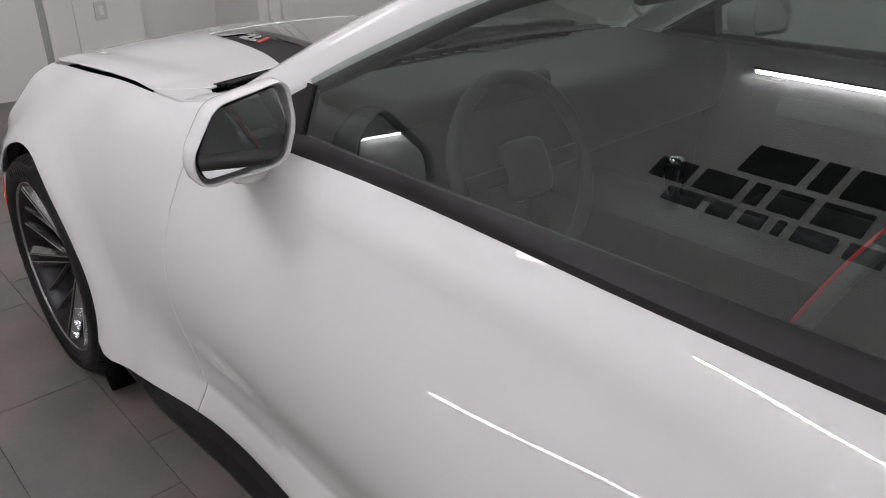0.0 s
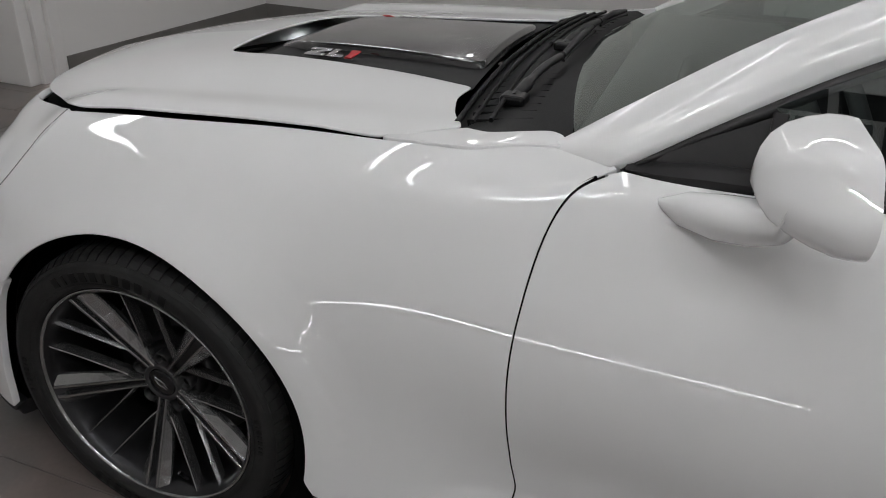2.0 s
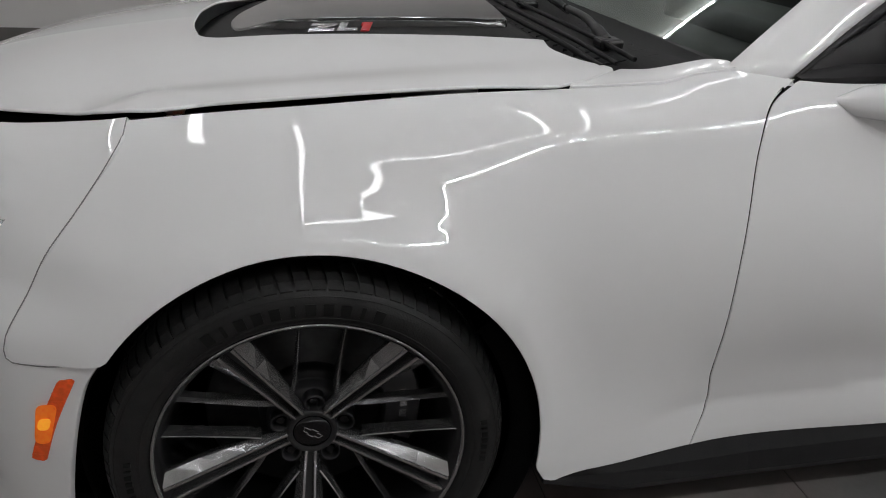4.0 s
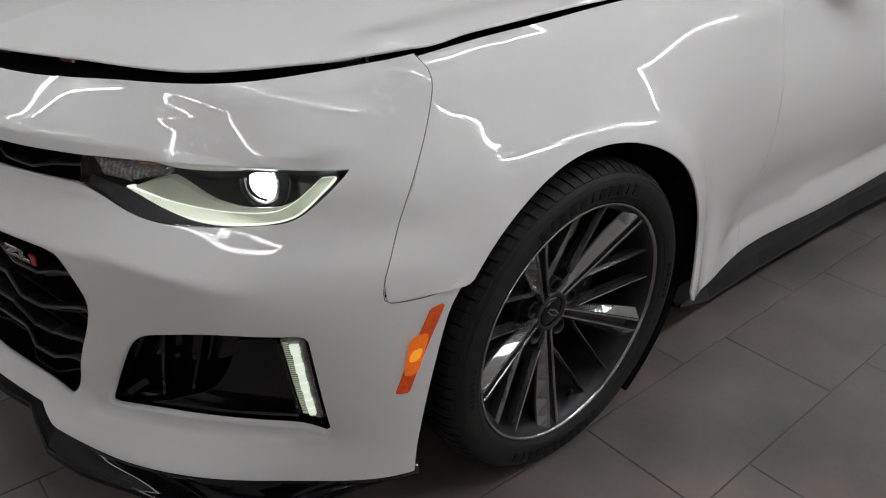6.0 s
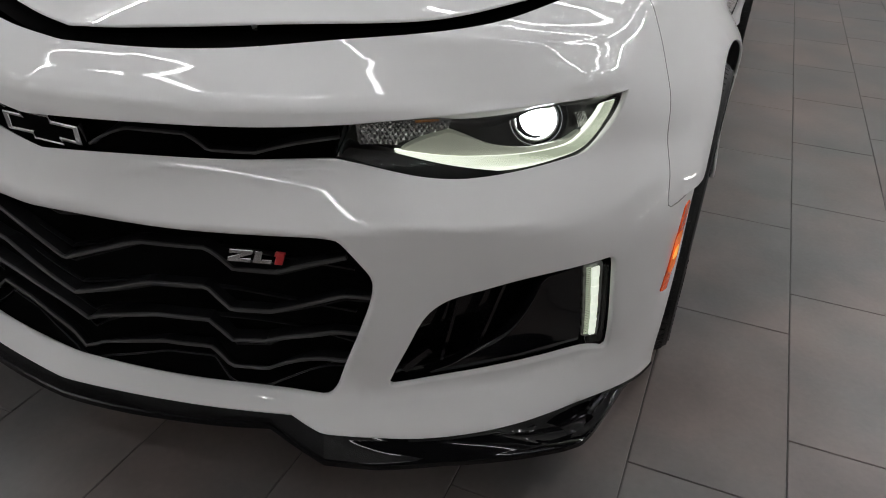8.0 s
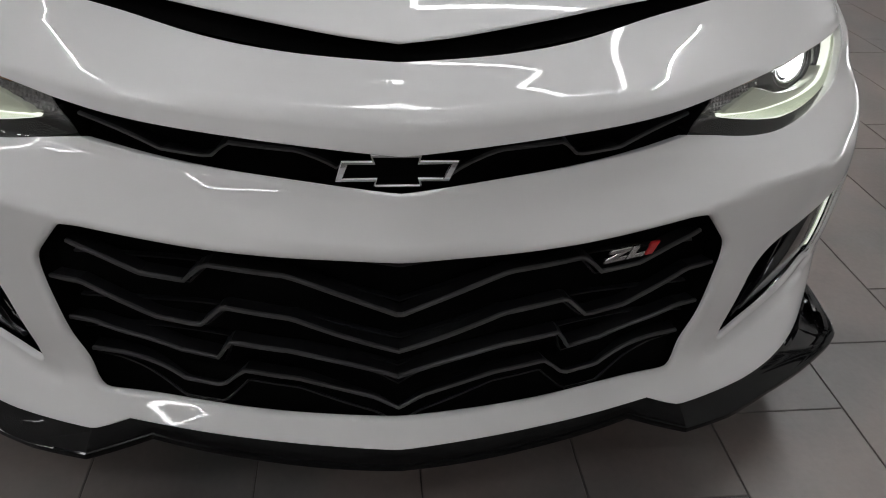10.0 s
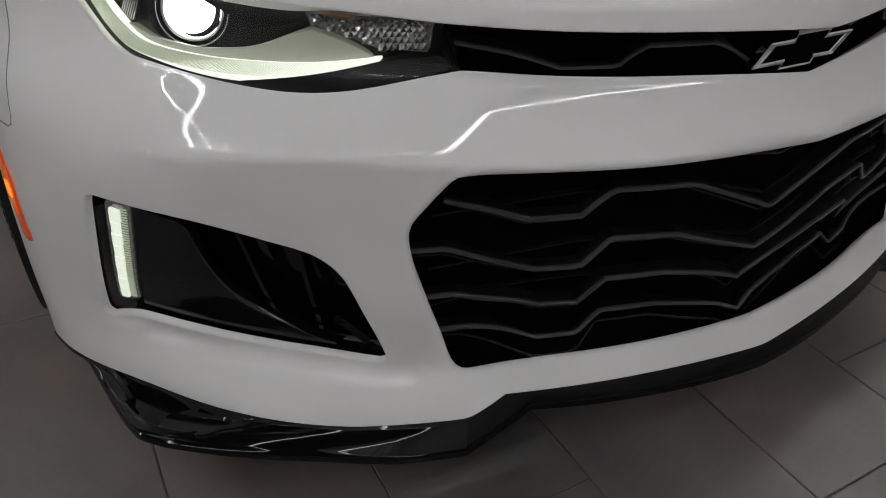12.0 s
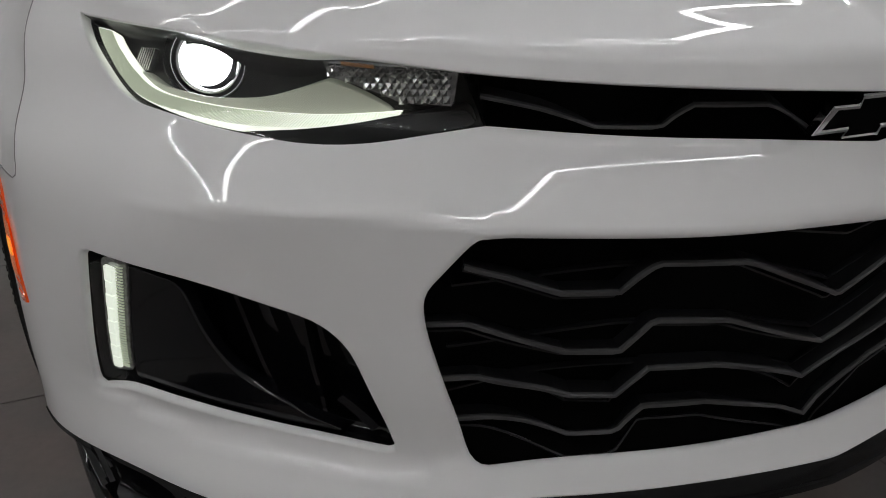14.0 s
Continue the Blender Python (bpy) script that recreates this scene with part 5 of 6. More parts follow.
def make_wheel(parent, radius=TYRE_R):
    w = empty("wheel", parent, "dark gunmetal multi-spoke alloy wheel with a low tyre")
    k = radius - TYRE_R
    tyre_prof = [(0.262, -0.026), (0.266, -0.036), (0.274, -0.0405), (0.286, -0.044), (0.300, -0.0455), (0.314, -0.042), (0.324 + k, -0.032), (0.331 + k, -0.016), (0.333 + k, 0.03), (0.334 + k, 0.10), (0.333 + k, 0.18), (0.326 + k, 0.212), (0.305, 0.236), (0.28, 0.238), (0.262, 0.222)]
    v, f = lathe(tyre_prof, 120)
    tyre = mesh_object("tyre", v, f, RUBBER, w, "black low-profile tyre")
    # tread blocks
    blocks = []
    for prof, n, duty, tw in (([(0.3245, -0.034), (0.333, -0.019), (0.3375, -0.002), (0.3390, 0.020), (0.3390, 0.040)], 84, 0.80, 0.035),
                              ([(0.3392, 0.050), (0.3395, 0.075), (0.3395, 0.092)], 60, 0.86, -0.03),
                              ([(0.3395, 0.102), (0.3395, 0.120), (0.3392, 0.140)], 60, 0.86, 0.03),
                              ([(0.3390, 0.150), (0.3390, 0.170), (0.3375, 0.192), (0.333, 0.209)], 84, 0.80, -0.035)):
        for i in range(n):
            a0 = 2 * math.pi * i / n
            a1 = a0 + 2 * math.pi / n * duty
            vs = []
            m = len(prof)
            for lift in (0.0, -0.008):
                for j, (r, y) in enumerate(prof):
                    sk = tw * j / m
                    for a in (a0 + sk, a1 + sk):
                        vs.append(((r + k + lift) * math.cos(a), y, (r + k + lift) * math.sin(a)))
            fs = []
            for j in range(m - 1):
                fs.append((2 * j, 2 * j + 1, 2 * j + 3, 2 * j + 2))
                o = 2 * m
                fs += [(2 * j, 2 * j + 2, o + 2 * j + 2, o + 2 * j), (2 * j + 1, o + 2 * j + 1, o + 2 * j + 3, 2 * j + 3)]
            fs += [(0, 2 * m, 2 * m + 1, 1), (2 * m - 2, 2 * m - 1, 4 * m - 1, 4 * m - 2)]
            blocks.append((vs, fs))
    v, f = joined(blocks)
    tr = flat_part("tread", v, f, RUBBER, tyre, "worn tread blocks")
    tagged(tr, kind="stuff")
    # raised plain bars where the sidewall is lettered, and thin rings
    for a_mid, n, step_a, h in ((95, 11, 5.2, 0.020), (-95, 11, 5.2, 0.020), (2, 7, 2.6, 0.011), (182, 7, 2.6, 0.011)):
        for i in range(n):
            a = a_mid - (i - (n - 1) / 2) * step_a
            r0 = 0.2945 - h / 2
            wa = step_a * 0.30 if i % 4 != 1 else step_a * 0.12
            vs = []
            for y in (-0.0473, -0.043):
                for r, da in ((r0, -wa), (r0, wa), (r0 + h, wa), (r0 + h, -wa)):
                    vs.append(polar(r, a + da, y + 0.0012 * abs(r - 0.2945) / 0.01))
            fs = [(0, 1, 2, 3), (4, 7, 6, 5), (0, 4, 5, 1), (1, 5, 6, 2), (2, 6, 7, 3), (3, 7, 4, 0)]
            flat_part("sidewall_mark", vs, fs, LETTER, tyre)
    for r in (0.2785, 0.3155):
        v, f = lathe([(r - 0.0012, -0.0415 if r < 0.3 else -0.0405), (r, -0.0438 if r < 0.3 else -0.0428), (r + 0.0012, -0.0415 if r < 0.3 else -0.0405)], 96)
        mesh_object("sidewall_ring", v, f, RUBBER, tyre)
    # rim
    v, f = lathe([(0.262, -0.022), (0.2635, -0.031), (0.2605, -0.0345), (0.2575, -0.0330), (0.2560, -0.0285)], 120)
    rim = mesh_object("rim", v, f, RIM, w, "dark gunmetal rim")
    v, f = lathe([(0.2560, -0.0285), (0.2515, -0.024), (0.247, -0.018), (0.243, -0.006), (0.238, 0.02), (0.232, 0.06), (0.228, 0.20), (0.25, 0.225)], 120)
    mesh_object("barrel", v, f, BARREL, rim, "dark inner barrel of the rim")
    # five split main spokes, each a ridge on either side of a black slot with a broad sloping blade outside it, and a branch to each side
    R = np.array([0.036, 0.060, 0.085, 0.115, 0.150, 0.190, 0.225, 0.2515])
    slot = [0.0050, 0.0056, 0.0062, 0.0068, 0.0074, 0.0082, 0.0090, 0.0095]
    ridge = [0.0045, 0.0048, 0.0050, 0.0050, 0.0050, 0.0052, 0.0055, 0.0058]
    blade = [0.0035, 0.0045, 0.0070, 0.0105, 0.0140, 0.0180, 0.0210, 0.0230]
    face = [-0.004, -0.008, -0.011, -0.014, -0.018, -0.022, -0.0265, -0.029]
    fall = [0.008, 0.010, 0.013, 0.016, 0.018, 0.018, 0.016, 0.012]
    for i in range(5):
        c = radians(-94.5 + 72 * i)
        ax, cr = np.array((math.cos(c), 0, math.sin(c))), np.array((-math.sin(c), 0, math.cos(c)))
        for sd in (-1, 1):
            verts = []
            for r, s0, w0, bl, yf, dr in zip(R, slot, ridge, blade, face, fall):
                for o_, y in ((s0 * 0.8, yf + 0.030), (s0, yf + 0.002), (s0 + 0.001, yf), (s0 + w0, yf), (s0 + w0 + 0.0015, yf + 0.0025), (s0 + w0 + bl, yf + dr), (s0 + w0 + bl + 0.0015, yf + dr + 0.004), (s0 + w0 + bl * 0.85, yf + dr + 0.016)):
                    verts.append(tuple(ax * r + cr * sd * o_ + np.array((0, y, 0))))
            f = grid_faces(len(R), 8) + [tuple(range(8)), tuple(56 + j for j in range(8))]
            flat_part("spoke", verts, f, RIM, rim)
            pts = [(0.088, 0.0165), (0.105, 0.029), (0.128, 0.0435), (0.165, 0.0655), (0.205, 0.0895), (0.249, 0.1145)]
            verts = []
            for k_, (r, o_) in enumerate(pts):
                w0 = (0.013, 0.0125, 0.0115, 0.0095, 0.008, 0.0085)[k_]
                yf = (0.000, -0.003, -0.006, -0.010, -0.015, -0.021)[k_]
                rr_ = math.sqrt(r * r - o_ * o_)
                for e_, y in ((-0.42 * w0, yf + 0.026), (-0.45 * w0, yf + 0.009), (0.02 * w0, yf), (0.22 * w0, yf + 0.001), (0.5 * w0, yf + 0.012), (0.46 * w0, yf + 0.026)):
                    verts.append(tuple(ax * rr_ + cr * sd * (o_ + e_ * 1.1) + np.array((0, y, 0))))
            f = grid_faces(6, 6) + [tuple(range(6)), tuple(30 + j for j in range(6))]
            flat_part("spoke", verts, f, RIM, rim)
        q = []
        for r, s0, yf in zip(R, slot, face):
            q += [tuple(ax * r + cr * (s0 + 0.001) + np.array((0, yf + 0.022, 0))), tuple(ax * r - cr * (s0 + 0.001) + np.array((0, yf + 0.022, 0)))]
        flat_part("spoke_slot", q, grid_faces(len(R), 2), POCKET, rim, "black slot along the spoke")
    v, f = lathe([(0.080, 0.050), (0.078, 0.030), (0.072, 0.024), (0.046, 0.022)], 60)
    mesh_object("hub", v, f, POCKET, rim, "black wheel centre with bolt pockets")
    v, f = lathe([(0.046, 0.024), (0.0455, -0.002), (0.043, -0.0055), (0.036, -0.0050), (0.033, 0.000)], 60)
    mesh_object("hub_ring", v, f, POCKET, rim)
    v, f = lathe([(0.0345, 0.002), (0.034, -0.003), (0.031, -0.0055), (0.015, -0.0065), (0.0002, -0.0068)], 48)
    cap = mesh_object("centre_cap", v, f, GLOSS_BLACK, w, "gloss black centre cap")
    o = [(-0.019, 0.0045), (-0.006, 0.0045), (-0.005, 0.0075), (0.0075, 0.0075), (0.0065, 0.0045), (0.019, 0.0045), (0.016, -0.0045), (0.006, -0.0045), (0.005, -0.0075), (-0.0075, -0.0075), (-0.0065, -0.0045), (-0.016, -0.0045)]
    mm = Matrix.Rotation(radians(35), 4, "Y") @ Matrix(((0, 1, 0, 0), (1, 0, 0, -0.0078), (0, 0, 1, 0), (0, 0, 0, 1)))
    oo = shrink(np.array(o), 0.0014)
    flat_shape("cap_mark", o, 0.001, mm, BADGE, cap, oo)
    for i in range(5):
        a = -58.5 + 72 * i
        x, _, z = polar(0.0585, a, 0)
        v, f = lathe([(0.0150, 0.020), (0.0152, 0.002), (0.0178, 0.000), (0.0186, 0.006), (0.0186, 0.024)], 24, (x, 0, z))
        mesh_object("bolt_pocket", v, f, POCKET, rim)
        v, f = lathe([(0.0002, -0.004), (0.008, -0.004), (0.0095, -0.001), (0.0105, 0.012), (0.0145, 0.014), (0.0145, 0.02)], 6)
        mesh_object("lug_nut", [(q[0] + x, q[1] + 0.012, q[2] + z) for q in v], f, GLOSS_BLACK, w, "black lug nut", smooth=False)
    # tyre valve
    vx, _, vz = polar(0.235, -76, 0)
    v, f = tube_mesh([(vx, 0.0, vz), (vx * 0.93, -0.012, vz * 0.93), (vx * 0.88, -0.02, vz * 0.88)], 0.0042, 8)
    mesh_object("valve", v, f, SATIN_BLACK, w)
    # the rim and tyre stand further out than the hub
    for ob in w.children_recursive:
        if ob.type == "MESH":
            for q in ob.data.vertices:
                q.co.y -= 0.036 * min(1.0, max(0.0, (math.hypot(q.co.x, q.co.z) - 0.05) / 0.20))
    return w


def make_brake(parent, x, s, z):
    b = empty("brake", parent, "steel brake disc with a dark caliper behind the spokes")
    v, f = lathe([(0.075, 0.05), (0.085, 0.06), (0.095, 0.078), (0.185, 0.078), (0.188, 0.082), (0.188, 0.108), (0.185, 0.112), (0.09, 0.112)], 72)
    mesh_object("disc", v, f, STEEL, b, "drilled steel brake disc")
    v, f = lathe([(0.010, 0.052), (0.075, 0.052), (0.092, 0.056), (0.095, 0.08)], 48)
    mesh_object("disc_bell", v, f, SATIN_BLACK, b)
    vs = []
    for y in (0.050, 0.058, 0.13, 0.138):
        inn = 0.004 if y in (0.050, 0.138) else 0.0
        for r, a in [(0.135 + inn, t) for t in np.linspace(-24, 34, 9)] + [(0.205 - inn, t) for t in np.linspace(34, -24, 9)]:
            vs.append(polar(r, a, y))
    fs = grid_faces(4, 18, True) + [tuple(range(18)), tuple(54 + i for i in range(18))[::-1]]
    cal = flat_part("caliper", vs, fs, CALIPER, b, "dark multi-piston brake caliper", True)
    for i, a in enumerate((-6, 2, 10)):
        q = [polar(0.165, a + d, 0.0492) for d in (-2.5, 2.5)] + [polar(0.178, a + d, 0.0492) for d in (2.5, -2.5)]
        flat_part("plain_mark", q + [(c[0], 0.052, c[2]) for c in q], [(0, 1, 2, 3), (0, 4, 5, 1), (1, 5, 6, 2), (2, 6, 7, 3), (3, 7, 4, 0)], BADGE, cal)
    b.matrix_basis = pose(x, s * 0.881, z, 0, 0, 0 if s < 0 else 180)
    return b


front = make_wheel(car)
front.matrix_basis = pose(0.002, -0.881, 0.3355)
for x, s, z in ((0.002, 1, 0.3355), (2.812, -1, 0.3355), (2.812, 1, 0.3355)):
    copy_thing(front, pose(x, s * 0.881, z, 0, 0 if s < 0 else 0, 0 if s < 0 else 180))
for x in (0.002, 2.812):
    for s in (-1, 1):
        make_brake(car, x, s, 0.3355)
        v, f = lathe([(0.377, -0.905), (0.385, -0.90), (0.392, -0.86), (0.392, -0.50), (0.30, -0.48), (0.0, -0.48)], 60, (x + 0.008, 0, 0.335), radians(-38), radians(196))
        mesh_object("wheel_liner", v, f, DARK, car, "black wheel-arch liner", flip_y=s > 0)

# flap behind each front wheel
for s in (1, -1):
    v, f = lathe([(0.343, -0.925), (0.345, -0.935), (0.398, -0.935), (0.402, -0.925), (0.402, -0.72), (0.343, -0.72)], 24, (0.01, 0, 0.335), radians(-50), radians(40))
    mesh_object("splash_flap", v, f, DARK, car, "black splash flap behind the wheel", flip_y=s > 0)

# ---- cabin: pillars, roof, glass ----
APF = crom([(0.762, -0.726, 0.951), (0.894, -0.672, 1.035), (1.081, -0.597, 1.145), (1.30, -0.535, 1.245), (1.52, -0.50, 1.30)], 8)
APR = crom([(0.874, -0.763, 0.944), (1.039, -0.694, 1.030), (1.21, -0.640, 1.120), (1.46, -0.604, 1.232), (1.75, -0.58, 1.300)], 8)
for mir in (False, True):
    rows = []
    for a, b in zip(APF, APR):
        d = b - a
        up = np.array((-0.35, -0.65, 0.68))
        up = up / np.linalg.norm(up)
        rows.append([a - up * 0.02 + d * 0.02, a, a + d * 0.03 + up * 0.004, a + d * 0.3 + up * 0.016, a + d * 0.6 + up * 0.018, a + d * 0.93 + up * 0.006, b, b - up * 0.02])
    rows.insert(0, [q + np.array((-0.022, 0.004, -0.022)) for q in rows[0]])
    v = [tuple(q) for r in rows for q in r]
    f = grid_faces(len(rows), 8)
    ob = flat_part("windscreen_pillar", [(q[0], -q[1] if mir else q[1], q[2]) for q in v], f, WHITE, car, "white painted windscreen pillar", True, 50)
    # seam trim along the door glass
    line = APR + np.array((0.004, 0.004, -0.012))
    v, f = tube_mesh(line, np.interp(np.linspace(0, 1, len(line)), [0, 0.25], [0.003, 0.0125]), 8)
    mesh_object("roof_rail_trim", v, f, TRIM, car, "black rubber trim along the roof rail", flip_y=mir)
# roof
rr = []
for x, z, w in ((1.46, 1.285, 0.50), (1.60, 1.315, 0.53), (1.9, 1.335, 0.56), (2.4, 1.325, 0.56), (2.9, 1.27, 0.54), (3.5, 1.08, 0.56)):
    rr.append([(x + 0.05 * (t / w) ** 2 * w, t, z - 0.05 * (t / w) ** 2) for t in np.linspace(-w, w, 13)])
flat_part("roof", [q for r in rr for q in r], grid_faces(len(rr), 13), WHITE, car, "white painted roof", True, 60)


def windscreen_place(u, v):
    """u across the car, v from the scuttle up to the roof."""
    base = np.stack([0.705 + 0.085 * (u / 0.70) ** 2, 0.70 * u / 0.70, 0.972 - 0.022 * (u / 0.70) ** 2], 1)
    top = np.stack([1.47 + 0.04 * (u / 0.70) ** 2, 0.495 * u / 0.70, 1.290 - 0.03 * (u / 0.70) ** 2], 1)
    v = v[:, None]
    bulge = (np.sin(v * math.pi) * 0.02)
    return base * (1 - v) + top * v + bulge * np.array((-0.4, 0, 0.9))


screen = surfaced(windscreen_place, lambda p: np.stack([-1 + 0 * p[:, 0], 0 * p[:, 1], 1 + 0 * p[:, 2]], 1))
v, f, n = panel([resample(np.array([(-0.70, 0.0), (0.70, 0.0), (0.70, 1.0), (-0.70, 1.0)]), 0.05)], screen, 0.06)
ws = mesh_object("windscreen", v, f, SCREEN, car, "clear slightly green windscreen", n)
ws.visible_shadow = False


def glass_place(u, v):
    w = 0.7587 + 0.035 * (u - 1.3) - 0.46 * (v - 0.955)
    return np.stack([u, -w + 0.010 * np.sin(np.clip((v - 0.95) / 0.3, 0, 1) * math.pi) * -1, v], 1)


pane = surfaced(glass_place, lambda p: np.stack([0 * p[:, 0], -1 + 0 * p[:, 1], 0 * p[:, 2]], 1))
glass_top = [(x, z) for x, y, z in APR if x > 1.06]
pane_line = np.vstack([[(2.15, 0.968), (1.10, 0.948)], [(1.10, 1.040)], glass_top, [(2.15, 1.29)]])
pane_line = resample(pane_line, 0.03)
sail_line = resample(np.array([(0.905, 0.948), (1.085, 0.944), (1.085, 1.040), (1.0, 0.998)]), 0.01)
for k_, mir in enumerate((False, True)):
    dr = doors[k_]
    v, f, n = panel([pane_line], pane, 0.06)
    g = mesh_object("door_window", v, f, GLASS, dr, "closed tinted door window", n, flip_y=mir)
    g.visible_shadow = False
    sheet("sail_panel", sail_line, 0.004, TRIM, dr, "black corner panel behind the mirror", 0.02, [(0.001, 0.002), (0.001, 0.02)], fn=pane, mirror=mir)
    pc, pn = pane(np.array([(1.092, 0.945), (1.092, 1.046)]))
    v, f = ribbon(pc, pn, 0.022, 0.006)
    mesh_object("window_post", v, f, TRIM, dr, "black window divider", smooth=False, flip_y=mir)
    # waist moulding
    rows = []
    for x, z in crom([(0.885, 0.940), (1.0, 0.937), (1.294, 0.941), (1.69, 0.951), (2.14, 0.963)], 8):
        w0 = float(SIDE(np.array([x]), np.array([z]))[0])
        gw = -glass_place(np.array([x]), np.array([z + 0.026]))[0][1]
        e = min(1.0, 0.12 + (x - 0.885) / 0.13)
        rows.append([(x, -w0 + 0.002, z - 0.010 * e), (x, -w0 - 0.0035 * e, z + 0.001), (x, -w0 - 0.002 * e, z + 0.010 * e), (x, -(w0 * 0.5 + gw * 0.5) - 0.004 * e, z + 0.020 * e), (x, -gw - 0.006 * e, z + 0.026 * e), (x, -gw + 0.006, z + 0.024 * e)])
    v = [(q[0], -q[1] if mir else q[1], q[2]) for r in rows for q in r]
    flat_part("waist_moulding", v, grid_faces(len(rows), 6), TRIM, dr, "black rubber moulding along the window base", True, 40)

# rear side and rear glass, closing the cabin
for mir in (False, True):
    v = [(2.15, -0.81, 0.968), (2.75, -0.80, 0.985), (2.75, -0.64, 1.21), (2.15, -0.615, 1.29)]
    mesh_object("quarter_window", v, [(0, 1, 2, 3)], GLASS, car, "small tinted rear side window", flip_y=mir)
v = [(2.9, -0.54, 1.265), (2.9, 0.54, 1.265), (3.55, 0.60, 1.03), (3.55, -0.60, 1.03)]
mesh_object("rear_window", v, [(0, 1, 2, 3)], GLASS, car, "tinted sloping rear window")
deck = [(3.4, -0.80, 0.99), (3.4, 0.80, 0.99), (3.9, 0.74, 0.98), (3.9, -0.74, 0.98), (3.93, -0.74, 0.45), (3.93, 0.74, 0.45)]
mesh_object("trunk_lid", deck, [(0, 1, 2, 3), (3, 2, 5, 4)], WHITE, car, "white trunk lid and tail", smooth=False)

# ---- scuttle and wipers ----
rows = []
for y in np.linspace(-0.70, 0.70, 25):
    q = (y / 0.70) ** 2
    x0, x1 = 0.465 + 0.10 * q, 0.725 + 0.060 * q
    zb = 0.920 - 0.004 * q
    rows.append([(x0, y, zb - 0.03), (x0 + 0.04, y, zb - 0.005 + 0.012 * q), (x0 + 0.10, y, zb + 0.014 + 0.01 * q), (x0 + 0.16, y, zb + 0.022 + 0.012 * q), (x1 - 0.03, y, 0.955 - 0.018 * q), (x1, y, 0.966 - 0.022 * q)])
scuttle = flat_part("scuttle_panel", [q for r in rows for q in r], grid_faces(len(rows), 6), SCUTTLE, car, "black plastic scuttle below the windscreen", True, 50)
for y in np.linspace(-0.60, 0.60, 25):
    part("scuttle_rib", box_bm((0.13, 0.005, 0.018), (0.60 + 0.09 * y * y, y, 0.928), 0.002, Matrix.Rotation(radians(-10), 3, "Y")), SCUTTLE, scuttle)
for s_ in (1, -1):
    for d_, z_, r_ in ((0.0, 0.944, 0.006), (0.030, 0.950, 0.005), (0.065, 0.958, 0.005)):
        line = crom([(0.560 + d_, s_ * 0.64, z_ - 0.014), (0.545 + d_, s_ * 0.45, z_ - 0.004), (0.530 + d_, s_ * 0.22, z_), (0.525 + d_, 0.0, z_)], 6)
        v, f = tube_mesh(line, r_, 6)
        mesh_object("scuttle_rib", v, f, SCUTTLE, scuttle)


def wiper(a, b, c):
    w = empty("wiper", car, "black wiper arm with its blade resting low")
    v, f = tube_mesh(crom([a, tuple(np.array(a) * 0.5 + np.array(b) * 0.5 + (0, 0, 0.012)), b], 8), [0.013] * 5 + [0.009] * 12, 8)
    mesh_object("arm", v, f, SATIN_BLACK, w)
    p = crom([b, tuple(np.array(b) * 0.5 + np.array(c) * 0.5 + (0, 0, 0.006)), c], 8)
    v, f = tube_mesh(p, np.interp(np.linspace(0, 1, len(p)), [0, 0.5, 1], [0.006, 0.010, 0.005]), 6)
    mesh_object("blade", v, f, TRIM, w)
    v, f = tube_mesh(p + np.array((0.004, 0, -0.012)), 0.004, 6)
    mesh_object("rubber_edge", v, f, RUBBER, w)
    part("pivot", box_bm((0.05, 0.05, 0.022), a, 0.007), SATIN_BLACK, w)


wiper((0.63, -0.50, 0.948), (0.655, -0.18, 0.972), (0.665, 0.17, 0.980))
wiper((0.62, 0.02, 0.952), (0.660, 0.30, 0.972), (0.70, 0.55, 0.968))

